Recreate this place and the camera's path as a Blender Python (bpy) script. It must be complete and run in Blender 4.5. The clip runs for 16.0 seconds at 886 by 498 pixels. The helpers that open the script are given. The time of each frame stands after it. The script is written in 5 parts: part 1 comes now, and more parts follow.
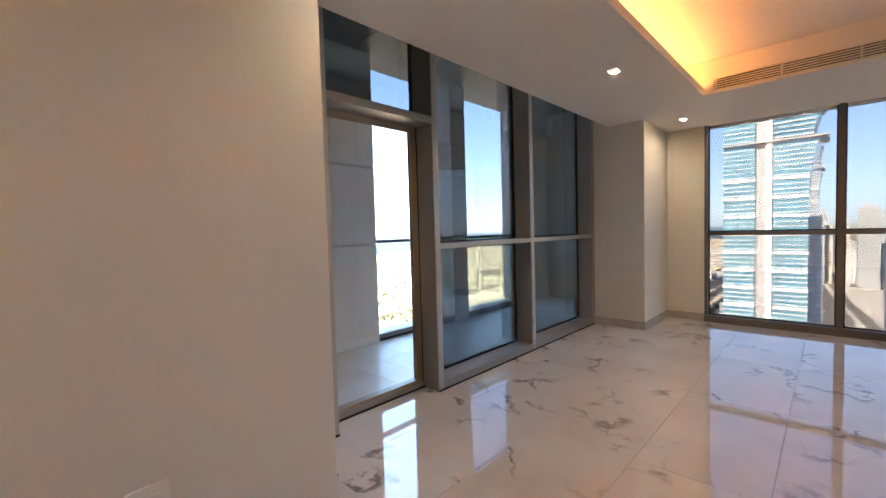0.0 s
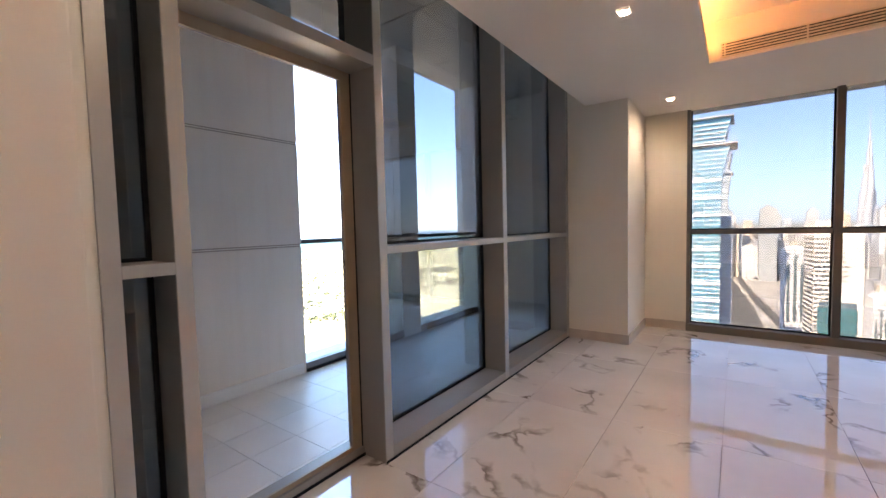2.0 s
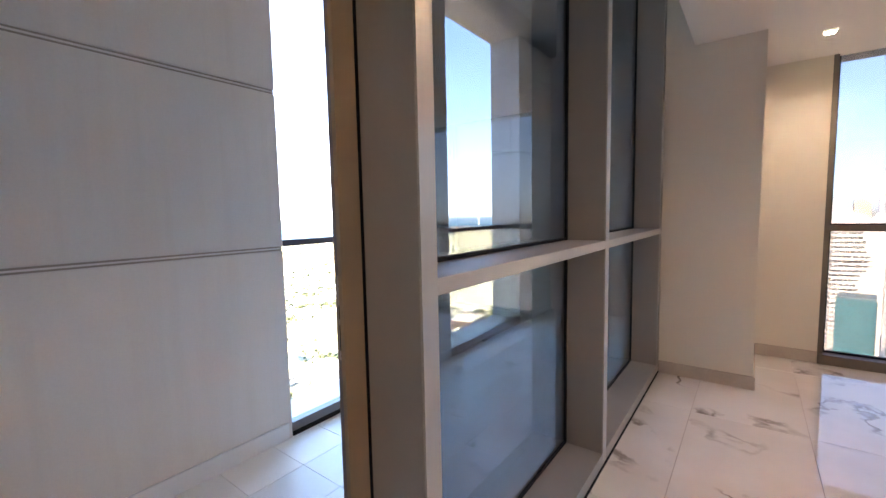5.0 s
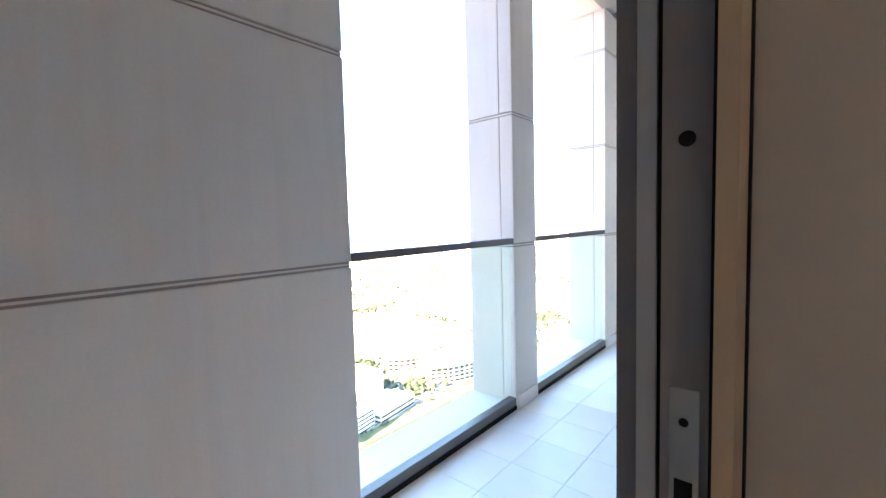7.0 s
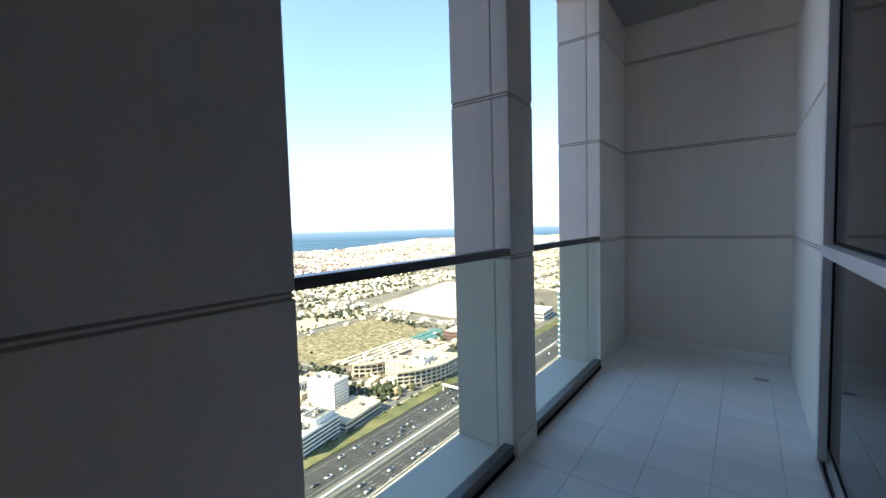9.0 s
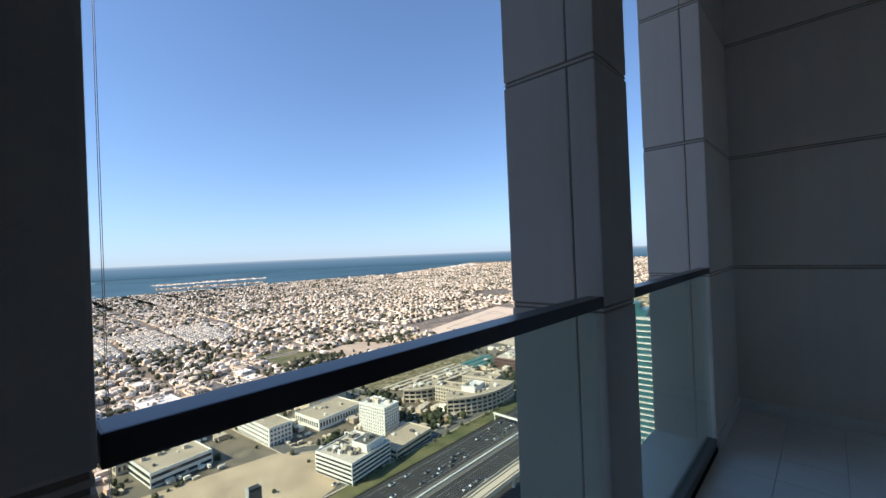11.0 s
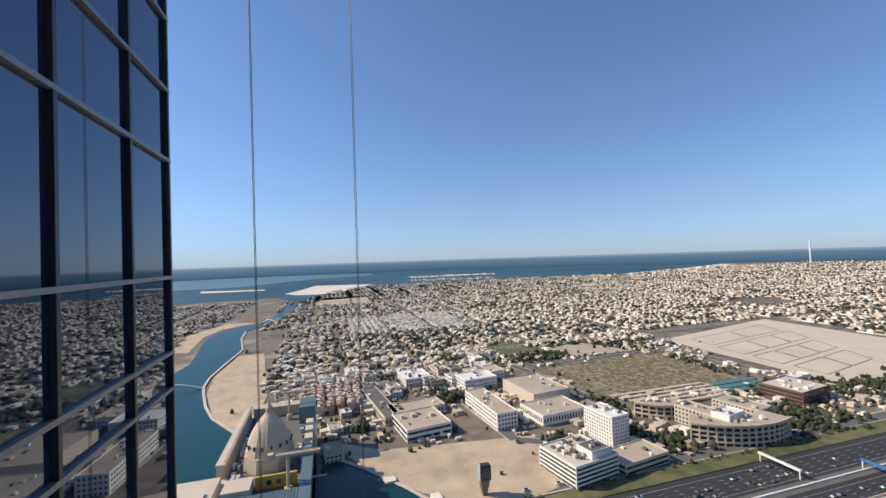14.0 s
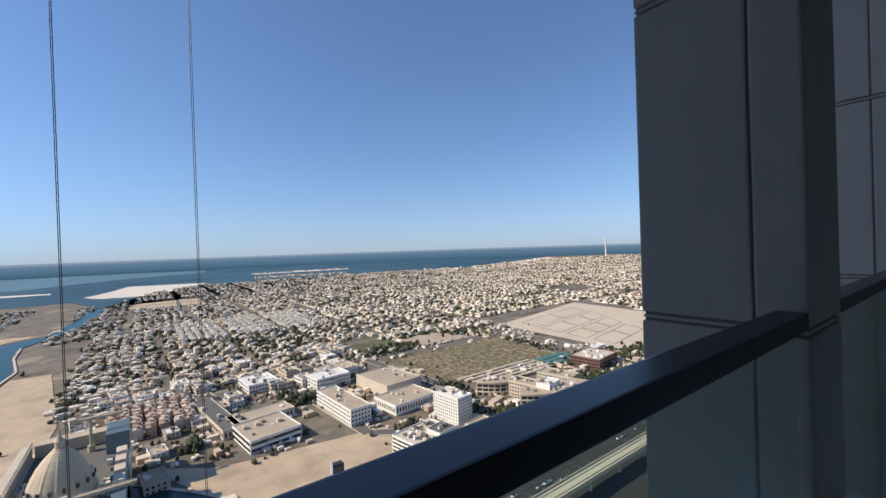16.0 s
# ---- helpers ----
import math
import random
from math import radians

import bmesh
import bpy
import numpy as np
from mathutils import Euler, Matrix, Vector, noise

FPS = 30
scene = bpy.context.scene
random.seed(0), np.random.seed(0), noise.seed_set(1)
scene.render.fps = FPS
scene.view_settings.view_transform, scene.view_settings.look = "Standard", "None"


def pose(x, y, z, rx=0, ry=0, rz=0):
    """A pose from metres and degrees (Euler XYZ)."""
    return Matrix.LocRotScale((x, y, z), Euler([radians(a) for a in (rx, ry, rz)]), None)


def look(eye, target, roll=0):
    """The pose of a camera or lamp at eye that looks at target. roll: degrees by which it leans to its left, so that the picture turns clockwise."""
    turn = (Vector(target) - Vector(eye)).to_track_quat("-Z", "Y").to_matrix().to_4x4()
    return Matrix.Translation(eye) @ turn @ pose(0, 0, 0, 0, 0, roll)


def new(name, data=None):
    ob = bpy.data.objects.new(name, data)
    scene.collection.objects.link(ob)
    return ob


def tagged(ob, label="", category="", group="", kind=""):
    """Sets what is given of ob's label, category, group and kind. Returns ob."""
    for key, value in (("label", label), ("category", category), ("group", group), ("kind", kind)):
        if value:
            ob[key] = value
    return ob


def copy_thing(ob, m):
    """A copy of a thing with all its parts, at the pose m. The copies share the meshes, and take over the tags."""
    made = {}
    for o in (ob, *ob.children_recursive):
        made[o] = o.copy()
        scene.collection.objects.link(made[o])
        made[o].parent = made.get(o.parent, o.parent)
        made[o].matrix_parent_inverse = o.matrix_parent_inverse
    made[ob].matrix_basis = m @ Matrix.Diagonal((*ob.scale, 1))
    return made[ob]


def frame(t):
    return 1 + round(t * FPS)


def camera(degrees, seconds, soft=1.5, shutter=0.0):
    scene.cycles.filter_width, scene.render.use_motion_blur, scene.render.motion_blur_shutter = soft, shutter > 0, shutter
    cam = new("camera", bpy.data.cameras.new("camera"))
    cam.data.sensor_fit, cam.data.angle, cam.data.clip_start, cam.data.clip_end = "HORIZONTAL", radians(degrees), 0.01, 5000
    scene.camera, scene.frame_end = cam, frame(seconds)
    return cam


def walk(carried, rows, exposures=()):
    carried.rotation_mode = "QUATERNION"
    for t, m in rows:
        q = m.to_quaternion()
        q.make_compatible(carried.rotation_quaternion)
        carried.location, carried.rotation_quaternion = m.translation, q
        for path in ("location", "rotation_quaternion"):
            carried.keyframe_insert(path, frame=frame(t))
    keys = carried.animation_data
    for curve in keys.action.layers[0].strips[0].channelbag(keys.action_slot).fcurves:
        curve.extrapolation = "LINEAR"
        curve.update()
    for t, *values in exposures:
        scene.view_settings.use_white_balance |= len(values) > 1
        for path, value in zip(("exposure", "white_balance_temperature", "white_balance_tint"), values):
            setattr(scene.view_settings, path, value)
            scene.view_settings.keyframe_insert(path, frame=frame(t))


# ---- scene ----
cam = camera(94.5, 16.0)
PATH = [
    (0, (2.29, 0.455, 1.304), (0.916, 1.906, 1.215), -1.6),
    (0.5, (2.101, 0.676, 1.303), (0.748, 2.146, 1.213), -1.7),
    (1, (1.907, 0.869, 1.3), (0.598, 2.378, 1.206), -1.8),
    (1.5, (1.7, 1.041, 1.31), (0.453, 2.601, 1.213), -1.7),
    (2, (1.556, 1.201, 1.299), (0.391, 2.823, 1.191), -1.4),
    (2.5, (1.45, 1.353, 1.303), (0.371, 3.032, 1.181), -1.1),
    (3, (1.323, 1.463, 1.298), (0.306, 3.18, 1.164), -0.8),
    (3.2, (1.257, 1.51, 1.304), (0.253, 3.234, 1.166), -0.7),
    (5.5, (0.403, 2.206, 1.352), (-0.862, 3.748, 1.185), -1.4),
    (6, (0.222, 2.260, 1.348), (-1.085, 3.766, 1.198), -1.6),
    (6.5, (0.010, 2.295, 1.343), (-1.315, 3.786, 1.212), -1.6),
    (7, (-0.152, 2.372, 1.342), (-1.466, 3.874, 1.21), -1.6),
    (7.5, (-0.275, 2.456, 1.334), (-1.534, 4.004, 1.201), -1.7),
    (8, (-0.376, 2.521, 1.339), (-1.563, 4.124, 1.193), -1.7),
    (10.5, (-0.959, 3.258, 1.391), (-2.2, 4.827, 1.37), -2.4),
    (11, (-1.075, 3.406, 1.399), (-2.444, 4.863, 1.407), -2.3),
    (11.5, (-1.179, 3.598, 1.405), (-2.695, 4.902, 1.429), -2.1),
    (12, (-1.301, 3.704, 1.403), (-2.958, 4.824, 1.434), -2.1),
    (12.5, (-1.444, 3.708, 1.433), (-3.217, 4.634, 1.469), -2.0),
    (13, (-1.556, 3.726, 1.436), (-3.411, 4.473, 1.475), -1.9),
    (13.5, (-1.612, 3.767, 1.439), (-3.514, 4.384, 1.48), -1.9),
    (14, (-1.635, 3.79, 1.435), (-3.555, 4.348, 1.473), -1.9),
    (14.5, (-1.626, 3.786, 1.434), (-3.538, 4.372, 1.467), -1.8),
    (15, (-1.598, 3.755, 1.432), (-3.471, 4.458, 1.451), -1.7),
    (15.5, (-1.54, 3.692, 1.419), (-3.32, 4.605, 1.424), -1.9),
    (16, (-1.399, 3.631, 1.392), (-3.009, 4.818, 1.38), -1.9),
]
walk(cam, [(t, look(e, g, r)) for t, e, g, r in PATH],
     [(0, 4.15, 7900, 18), (1.0, 4.25, 7900, 19), (2.0, 4.35, 7800, 22), (3.2, 4.5, 7800, 24), (5.5, 4.8, 7800, 23), (6.2, 5.0, 7800, 21), (7.0, 4.55, 7900, 19), (7.5, 4.1, 8700, 20), (8.0, 3.4, 9100, 21), (8.4, 2.75, 8200, 15), (10.3, 0.95, 6700, 12), (11.2, 0.45, 6500, 12), (12.2, 0.06, 6450, 12), (16, 0.06, 6450, 12)])

# ---- world, sun ----
SUN_YAW, SUN_UP = 158.0, 37.0
world = bpy.data.worlds.new("sky")
scene.world = world
world.use_nodes = True
wn = world.node_tree
sky = wn.nodes.new("ShaderNodeTexSky")
sky.sky_type = "NISHITA"
sky.sun_disc = False
sky.sun_elevation = radians(SUN_UP)
sky.sun_rotation = radians(-SUN_YAW)
sky.altitude = 150
sky.air_density, sky.dust_density, sky.ozone_density = 1.0, 0.15, 5.5
tcw = wn.nodes.new("ShaderNodeTexCoord")
sep, com = wn.nodes.new("ShaderNodeSeparateXYZ"), wn.nodes.new("ShaderNodeCombineXYZ")
lift = wn.nodes.new("ShaderNodeMath")
lift.operation, lift.use_clamp = "MULTIPLY_ADD", True
lift.inputs[1].default_value, lift.inputs[2].default_value = 0.92, 0.08
wn.links.new(tcw.outputs["Generated"], sep.inputs[0])
wn.links.new(sep.outputs[0], com.inputs[0])
wn.links.new(sep.outputs[1], com.inputs[1])
wn.links.new(sep.outputs[2], lift.inputs[0])
wn.links.new(lift.outputs[0], com.inputs[2])
wn.links.new(com.outputs[0], sky.inputs[0])
# thin dusty layer low over the horizon, all the way round
thin, fall, haze = wn.nodes.new("ShaderNodeMath"), wn.nodes.new("ShaderNodeMath"), wn.nodes.new("ShaderNodeMix")
thin.operation, thin.inputs[1].default_value = "MULTIPLY", -15.0
fall.operation = "EXPONENT"
strong = wn.nodes.new("ShaderNodeMath")
strong.operation, strong.use_clamp, strong.inputs[1].default_value = "MULTIPLY", True, 0.8
haze.data_type = "RGBA"
haze.inputs["B"].default_value = (2.75, 3.3, 3.9, 1)
wn.links.new(sep.outputs[2], thin.inputs[0])
wn.links.new(thin.outputs[0], fall.inputs[0])
wn.links.new(fall.outputs[0], strong.inputs[0])
wn.links.new(strong.outputs[0], haze.inputs["Factor"])
wn.links.new(sky.outputs[0], haze.inputs["A"])
wn.links.new(haze.outputs["Result"], wn.nodes["Background"].inputs[0])
wn.nodes["Background"].inputs[1].default_value = 0.145
sun = new("sun", bpy.data.lights.new("sun", "SUN"))
sun.data.energy, sun.data.angle, sun.data.color = 5.0, radians(0.5), (1.0, 0.885, 0.69)
way = Vector((-math.sin(radians(SUN_YAW)) * math.cos(radians(SUN_UP)), math.cos(radians(SUN_YAW)) * math.cos(radians(SUN_UP)), math.sin(radians(SUN_UP))))
sun.matrix_world = look(way * 50, (0, 0, 0))


# ---- materials ----
def mat(name, base, rough=0.6, metal=0.0, vary=0.12, scale=3.0, fine=60.0, bump=0.0, spec=0.5, random_tint=0.0, island=0.0, coords="Object"):
    """A principled surface with large stains, fine grain and relief."""
    m = bpy.data.materials.new(name)
    m.use_nodes = True
    nt = m.node_tree
    b = nt.nodes["Principled BSDF"]
    b.inputs["Roughness"].default_value = rough
    b.inputs["Metallic"].default_value = metal
    b.inputs["Specular IOR Level"].default_value = spec
    tc = nt.nodes.new("ShaderNodeTexCoord")
    n1 = nt.nodes.new("ShaderNodeTexNoise")
    n1.inputs["Scale"].default_value, n1.inputs["Detail"].default_value = scale, 5
    n2 = nt.nodes.new("ShaderNodeTexNoise")
    n2.inputs["Scale"].default_value, n2.inputs["Detail"].default_value = fine, 3
    nt.links.new(tc.outputs[coords], n1.inputs["Vector"])
    nt.links.new(tc.outputs[coords], n2.inputs["Vector"])
    add = nt.nodes.new("ShaderNodeMath")
    add.operation = "MULTIPLY_ADD"
    add.inputs[1].default_value = 0.35
    nt.links.new(n2.outputs["Fac"], add.inputs[0])
    nt.links.new(n1.outputs["Fac"], add.inputs[2])
    val = nt.nodes.new("ShaderNodeMapRange")
    val.inputs["From Min"].default_value, val.inputs["From Max"].default_value = 0.3, 1.05
    val.inputs["To Min"].default_value, val.inputs["To Max"].default_value = 1 - vary, 1 + vary
    nt.links.new(add.outputs[0], val.inputs["Value"])
    fac = val.outputs[0]
    if random_tint or island:
        if island:
            src = nt.nodes.new("ShaderNodeNewGeometry").outputs["Random Per Island"]
        else:
            src = nt.nodes.new("ShaderNodeObjectInfo").outputs["Random"]
        r = nt.nodes.new("ShaderNodeMapRange")
        k = random_tint or island
        r.inputs["To Min"].default_value, r.inputs["To Max"].default_value = 1 - k, 1 + k
        nt.links.new(src, r.inputs["Value"])
        mu = nt.nodes.new("ShaderNodeMath")
        mu.operation = "MULTIPLY"
        nt.links.new(fac, mu.inputs[0])
        nt.links.new(r.outputs[0], mu.inputs[1])
        fac = mu.outputs[0]
    mix = nt.nodes.new("ShaderNodeVectorMath")
    mix.operation = "SCALE"
    mix.inputs[0].default_value = base
    nt.links.new(fac, mix.inputs["Scale"])
    nt.links.new(mix.outputs[0], b.inputs["Base Color"])
    if bump:
        bp = nt.nodes.new("ShaderNodeBump")
        bp.inputs["Strength"].default_value, bp.inputs["Distance"].default_value = bump, 0.01
        nt.links.new(add.outputs[0], bp.inputs["Height"])
        nt.links.new(bp.outputs[0], b.inputs["Normal"])
    return m


def glass(name, tint, f0=0.045):
    """A thin pane: tinted see-through with a mirror gloss that rises at grazing angles."""
    m = bpy.data.materials.new(name)
    m.use_nodes = True
    nt = m.node_tree
    nt.nodes.remove(nt.nodes["Principled BSDF"])
    tr = nt.nodes.new("ShaderNodeBsdfTransparent")
    tr.inputs[0].default_value = (*tint, 1)
    gl = nt.nodes.new("ShaderNodeBsdfGlossy")
    gl.inputs["Roughness"].default_value = 0.003
    lw = nt.nodes.new("ShaderNodeLayerWeight")
    lw.inputs[0].default_value = 0.5
    po = nt.nodes.new("ShaderNodeMath")
    po.operation, po.inputs[1].default_value = "POWER", 5.0
    ma = nt.nodes.new("ShaderNodeMath")
    ma.operation, ma.inputs[1].default_value, ma.inputs[2].default_value = "MULTIPLY_ADD", 1 - f0, f0
    nt.links.new(lw.outputs["Facing"], po.inputs[0])
    nt.links.new(po.outputs[0], ma.inputs[0])
    mx = nt.nodes.new("ShaderNodeMixShader")
    nt.links.new(ma.outputs[0], mx.inputs[0])
    nt.links.new(tr.outputs[0], mx.inputs[1])
    nt.links.new(gl.outputs[0], mx.inputs[2])
    nt.links.new(mx.outputs[0], nt.nodes["Material Output"].inputs[0])
    return m


def glow(name, colour, strength):
    m = bpy.data.materials.new(name)
    m.use_nodes = True
    nt = m.node_tree
    nt.nodes.remove(nt.nodes["Principled BSDF"])
    em = nt.nodes.new("ShaderNodeEmission")
    em.inputs[0].default_value, em.inputs[1].default_value = (*colour, 1), strength
    nt.links.new(em.outputs[0], nt.nodes["Material Output"].inputs[0])
    return m


def ramp(nt, source, stops):
    r = nt.nodes.new("ShaderNodeValToRGB")
    while len(r.color_ramp.elements) < len(stops):
        r.color_ramp.elements.new(0.5)
    for e, (p, c) in zip(r.color_ramp.elements, stops):
        e.position, e.color = p, (*c, 1)
    nt.links.new(source, r.inputs[0])
    return r.outputs[0]


def marble():
    """Polished white porcelain with patchy grey-brown veins, each tile its own cut."""
    m = bpy.data.materials.new("polished_marble_tile")
    m.use_nodes = True
    nt = m.node_tree
    b = nt.nodes["Principled BSDF"]
    b.inputs["Roughness"].default_value = 0.06
    b.inputs["Coat Weight"].default_value, b.inputs["Coat Roughness"].default_value, b.inputs["Coat IOR"].default_value = 1.0, 0.012, 2.1
    tc = nt.nodes.new("ShaderNodeTexCoord")
    oi = nt.nodes.new("ShaderNodeObjectInfo")
    off = nt.nodes.new("ShaderNodeVectorMath")
    off.operation = "MULTIPLY_ADD"
    off.inputs[1].default_value = (37, 53, 11)
    rv = nt.nodes.new("ShaderNodeCombineXYZ")
    for i in range(3):
        nt.links.new(oi.outputs["Random"], rv.inputs[i])
    nt.links.new(rv.outputs[0], off.inputs[0])
    nt.links.new(tc.outputs["Object"], off.inputs[2])
    warp = nt.nodes.new("ShaderNodeTexNoise")
    warp.inputs["Scale"].default_value, warp.inputs["Detail"].default_value = 1.6, 6
    nt.links.new(off.outputs[0], warp.inputs["Vector"])
    wv = nt.nodes.new("ShaderNodeVectorMath")
    wv.operation = "MULTIPLY_ADD"
    wv.inputs[1].default_value = (0.9, 0.9, 0.9)
    nt.links.new(warp.outputs["Color"], wv.inputs[0])
    nt.links.new(off.outputs[0], wv.inputs[2])
    vein = nt.nodes.new("ShaderNodeTexNoise")
    vein.inputs["Scale"].default_value, vein.inputs["Detail"].default_value = 1.5, 4
    nt.links.new(wv.outputs[0], vein.inputs["Vector"])
    line = ramp(nt, vein.outputs["Fac"], [(0.465, (0, 0, 0)), (0.497, (1, 1, 1)), (0.503, (1, 1, 1)), (0.52, (0, 0, 0))])
    patch = nt.nodes.new("ShaderNodeTexNoise")
    patch.inputs["Scale"].default_value, patch.inputs["Detail"].default_value = 2.3, 2
    nt.links.new(off.outputs[0], patch.inputs["Vector"])
    where = ramp(nt, patch.outputs["Fac"], [(0.5, (0, 0, 0)), (0.66, (1, 1, 1))])
    mul = nt.nodes.new("ShaderNodeMix")
    mul.data_type, mul.blend_type = "RGBA", "MULTIPLY"
    mul.inputs["Factor"].default_value = 1
    nt.links.new(line, mul.inputs["A"])
    nt.links.new(where, mul.inputs["B"])
    mix = nt.nodes.new("ShaderNodeMix")
    mix.data_type = "RGBA"
    nt.links.new(mul.outputs["Result"], mix.inputs["Factor"])
    base = ramp(nt, warp.outputs["Fac"], [(0.35, (0.74, 0.715, 0.69)), (0.62, (0.84, 0.825, 0.805))])
    nt.links.new(base, mix.inputs["A"])
    mix.inputs["B"].default_value = (0.24, 0.205, 0.18, 1)
    nt.links.new(mix.outputs["Result"], b.inputs["Base Color"])
    return m


M_WALL = mat("cream_wall_paint", (0.74, 0.70, 0.61), 0.75, vary=0.03, scale=1.2, fine=180, bump=0.03)
M_CEIL = mat("white_ceiling_paint", (0.8, 0.77, 0.73), 0.85, vary=0.02, scale=1, fine=150)
M_MARBLE = marble()
M_GROUT = mat("grey_grout", (0.42, 0.39, 0.36), 0.8, vary=0.1)
M_SKIRT = mat("beige_marble_skirting", (0.52, 0.46, 0.40), 0.25, vary=0.15, scale=6)
M_ALU = mat("grey_bronze_aluminium", (0.34, 0.315, 0.285), 0.42, 0.35, vary=0.05, scale=5, fine=300)
M_DARKALU = mat("dark_bronze_window_frame", (0.15, 0.135, 0.12), 0.42, 0.3, vary=0.05, scale=5, fine=300)
M_JAMB = mat("grey_lilac_jamb", (0.23, 0.215, 0.225), 0.4, 0.2, vary=0.05, scale=6, fine=300)
M_TANALU = mat("tan_aluminium_jamb", (0.40, 0.31, 0.22), 0.45, 0.3, vary=0.06, scale=5, fine=300)
M_OUTALU = mat("pale_outer_aluminium", (0.62, 0.60, 0.60), 0.4, 0.2, vary=0.04, scale=6, fine=300)
M_LIGHTALU = mat("pale_aluminium_edge", (0.44, 0.41, 0.37), 0.35, 0.45, vary=0.04, scale=6, fine=300)
M_GASKET = mat("black_rubber_gasket", (0.009, 0.009, 0.010), 0.8, vary=0.1, spec=0.2)
M_STEEL = mat("brushed_steel", (0.45, 0.44, 0.43), 0.35, 0.9, vary=0.08, scale=20)
M_GLASS = glass("tinted_window_glass", (0.37, 0.40, 0.415), 0.09)
M_GLASS_FAR = glass("dark_tinted_window_glass", (0.285, 0.292, 0.297), 0.05)
M_RAILGLASS = glass("greenish_railing_glass", (0.88, 0.95, 0.90), 0.03)
M_PANEL = mat("grey_cladding_panel", (0.76, 0.705, 0.64), 0.7, vary=0.10, scale=1.1, fine=90, bump=0.05, random_tint=0.03)
_nt = M_PANEL.node_tree
_b = _nt.nodes["Principled BSDF"]
_tc, _mp, _nz = _nt.nodes.new("ShaderNodeTexCoord"), _nt.nodes.new("ShaderNodeMapping"), _nt.nodes.new("ShaderNodeTexNoise")
_mp.inputs["Scale"].default_value = (5, 5, 0.35)
_nz.inputs["Scale"].default_value, _nz.inputs["Detail"].default_value = 2.2, 5
_nt.links.new(_tc.outputs["Object"], _mp.inputs["Vector"])
_nt.links.new(_mp.outputs[0], _nz.inputs["Vector"])
_col = ramp(_nt, _nz.outputs["Fac"], [(0.25, (0.86, 0.83, 0.79)), (0.5, (1, 1, 1))])
_mx = _nt.nodes.new("ShaderNodeMix")
_mx.data_type, _mx.blend_type = "RGBA", "MULTIPLY"
_mx.inputs["Factor"].default_value = 0.35
_nt.links.new(_b.inputs["Base Color"].links[0].from_socket, _mx.inputs["A"])
_nt.links.new(_col, _mx.inputs["B"])
_nt.links.new(_mx.outputs["Result"], _b.inputs["Base Color"])
M_JOINT = mat("cladding_joint_sealant", (0.34, 0.29, 0.24), 0.8, vary=0.15)
M_BTILE = mat("white_balcony_tile", (0.80, 0.80, 0.79), 0.35, vary=0.07, scale=2.5, fine=70, random_tint=0.03)
M_BGROUT = mat("balcony_grout", (0.52, 0.51, 0.49), 0.8)
M_SOFFIT = mat("metal_soffit_panel", (0.34, 0.33, 0.32), 0.35, 0.2, vary=0.05, random_tint=0.05)
M_RAIL = mat("dark_grey_handrail", (0.085, 0.083, 0.09), 0.35, 0.6, vary=0.06)
M_CW = mat("blue_reflective_glass", (0.008, 0.016, 0.045), 0.015, 0.0, vary=0.05, spec=1.0)
M_CW.node_tree.nodes["Principled BSDF"].inputs["IOR"].default_value = 2.0
M_CW.node_tree.nodes["Principled BSDF"].inputs["Specular Tint"].default_value = (0.76, 0.88, 1.0, 1)
M_MULLION = mat("grey_mullion", (0.16, 0.155, 0.155), 0.4, 0.5, vary=0.05)
M_FRAMEGREY = mat("pale_grey_transom", (0.30, 0.29, 0.285), 0.4, 0.4, vary=0.05)
M_PLATE = mat("white_plastic_plate", (0.8, 0.78, 0.72), 0.35, vary=0.02)
M_LED = glow("warm_led_strip", (1.0, 0.41, 0.13), 2.5)
M_SPOT = glow("white_downlight", (1.0, 0.86, 0.70), 170.0)
M_ROPE = mat("dark_steel_rope", (0.06, 0.06, 0.065), 0.5, 0.4)


# ---- builders ----
def link(name, bm, material, parent=None, label=""):
    me = bpy.data.meshes.new(name)
    bmesh.ops.recalc_face_normals(bm, faces=bm.faces[:])
    bm.to_mesh(me)
    bm.free()
    me.materials.append(material)
    ob = new(name, me)
    if parent:
        ob.parent = parent
    if label:
        ob["label"] = label
    return ob


def part(name, bm, material, parent, label=""):
    return link(name, bm, material, parent, label)


def box(x0, x1, y0, y1, z0, z1, bevel=0.0, bm=None):
    bm = bm or bmesh.new()
    got = bmesh.ops.create_cube(bm, size=1, matrix=Matrix.Translation(((x0 + x1) / 2, (y0 + y1) / 2, (z0 + z1) / 2)) @ Matrix.Diagonal((abs(x1 - x0), abs(y1 - y0), abs(z1 - z0), 1)))
    if bevel:
        edges = {e for v in got["verts"] for e in v.link_edges}
        bmesh.ops.bevel(bm, geom=list(edges), offset=bevel, segments=2, affect="EDGES", profile=0.7)
    return bm


def empty(name, label, category, kind="", group="", at=(0, 0, 0)):
    ob = new(name)
    ob.location = at
    ob.empty_display_size = 0.1
    return tagged(ob, label, category, group, kind)


def rod(p, q, radius, sides=8, bm=None):
    bm = bm or bmesh.new()
    p, q = Vector(p), Vector(q)
    turn = (q - p).to_track_quat("Z", "Y").to_matrix().to_4x4()
    bmesh.ops.create_cone(bm, cap_ends=True, segments=sides, radius1=radius, radius2=radius, depth=(q - p).length, matrix=Matrix.Translation((p + q) / 2) @ turn)
    return bm


def structure(ob, label, category):
    return tagged(ob, label, category, kind="structure")


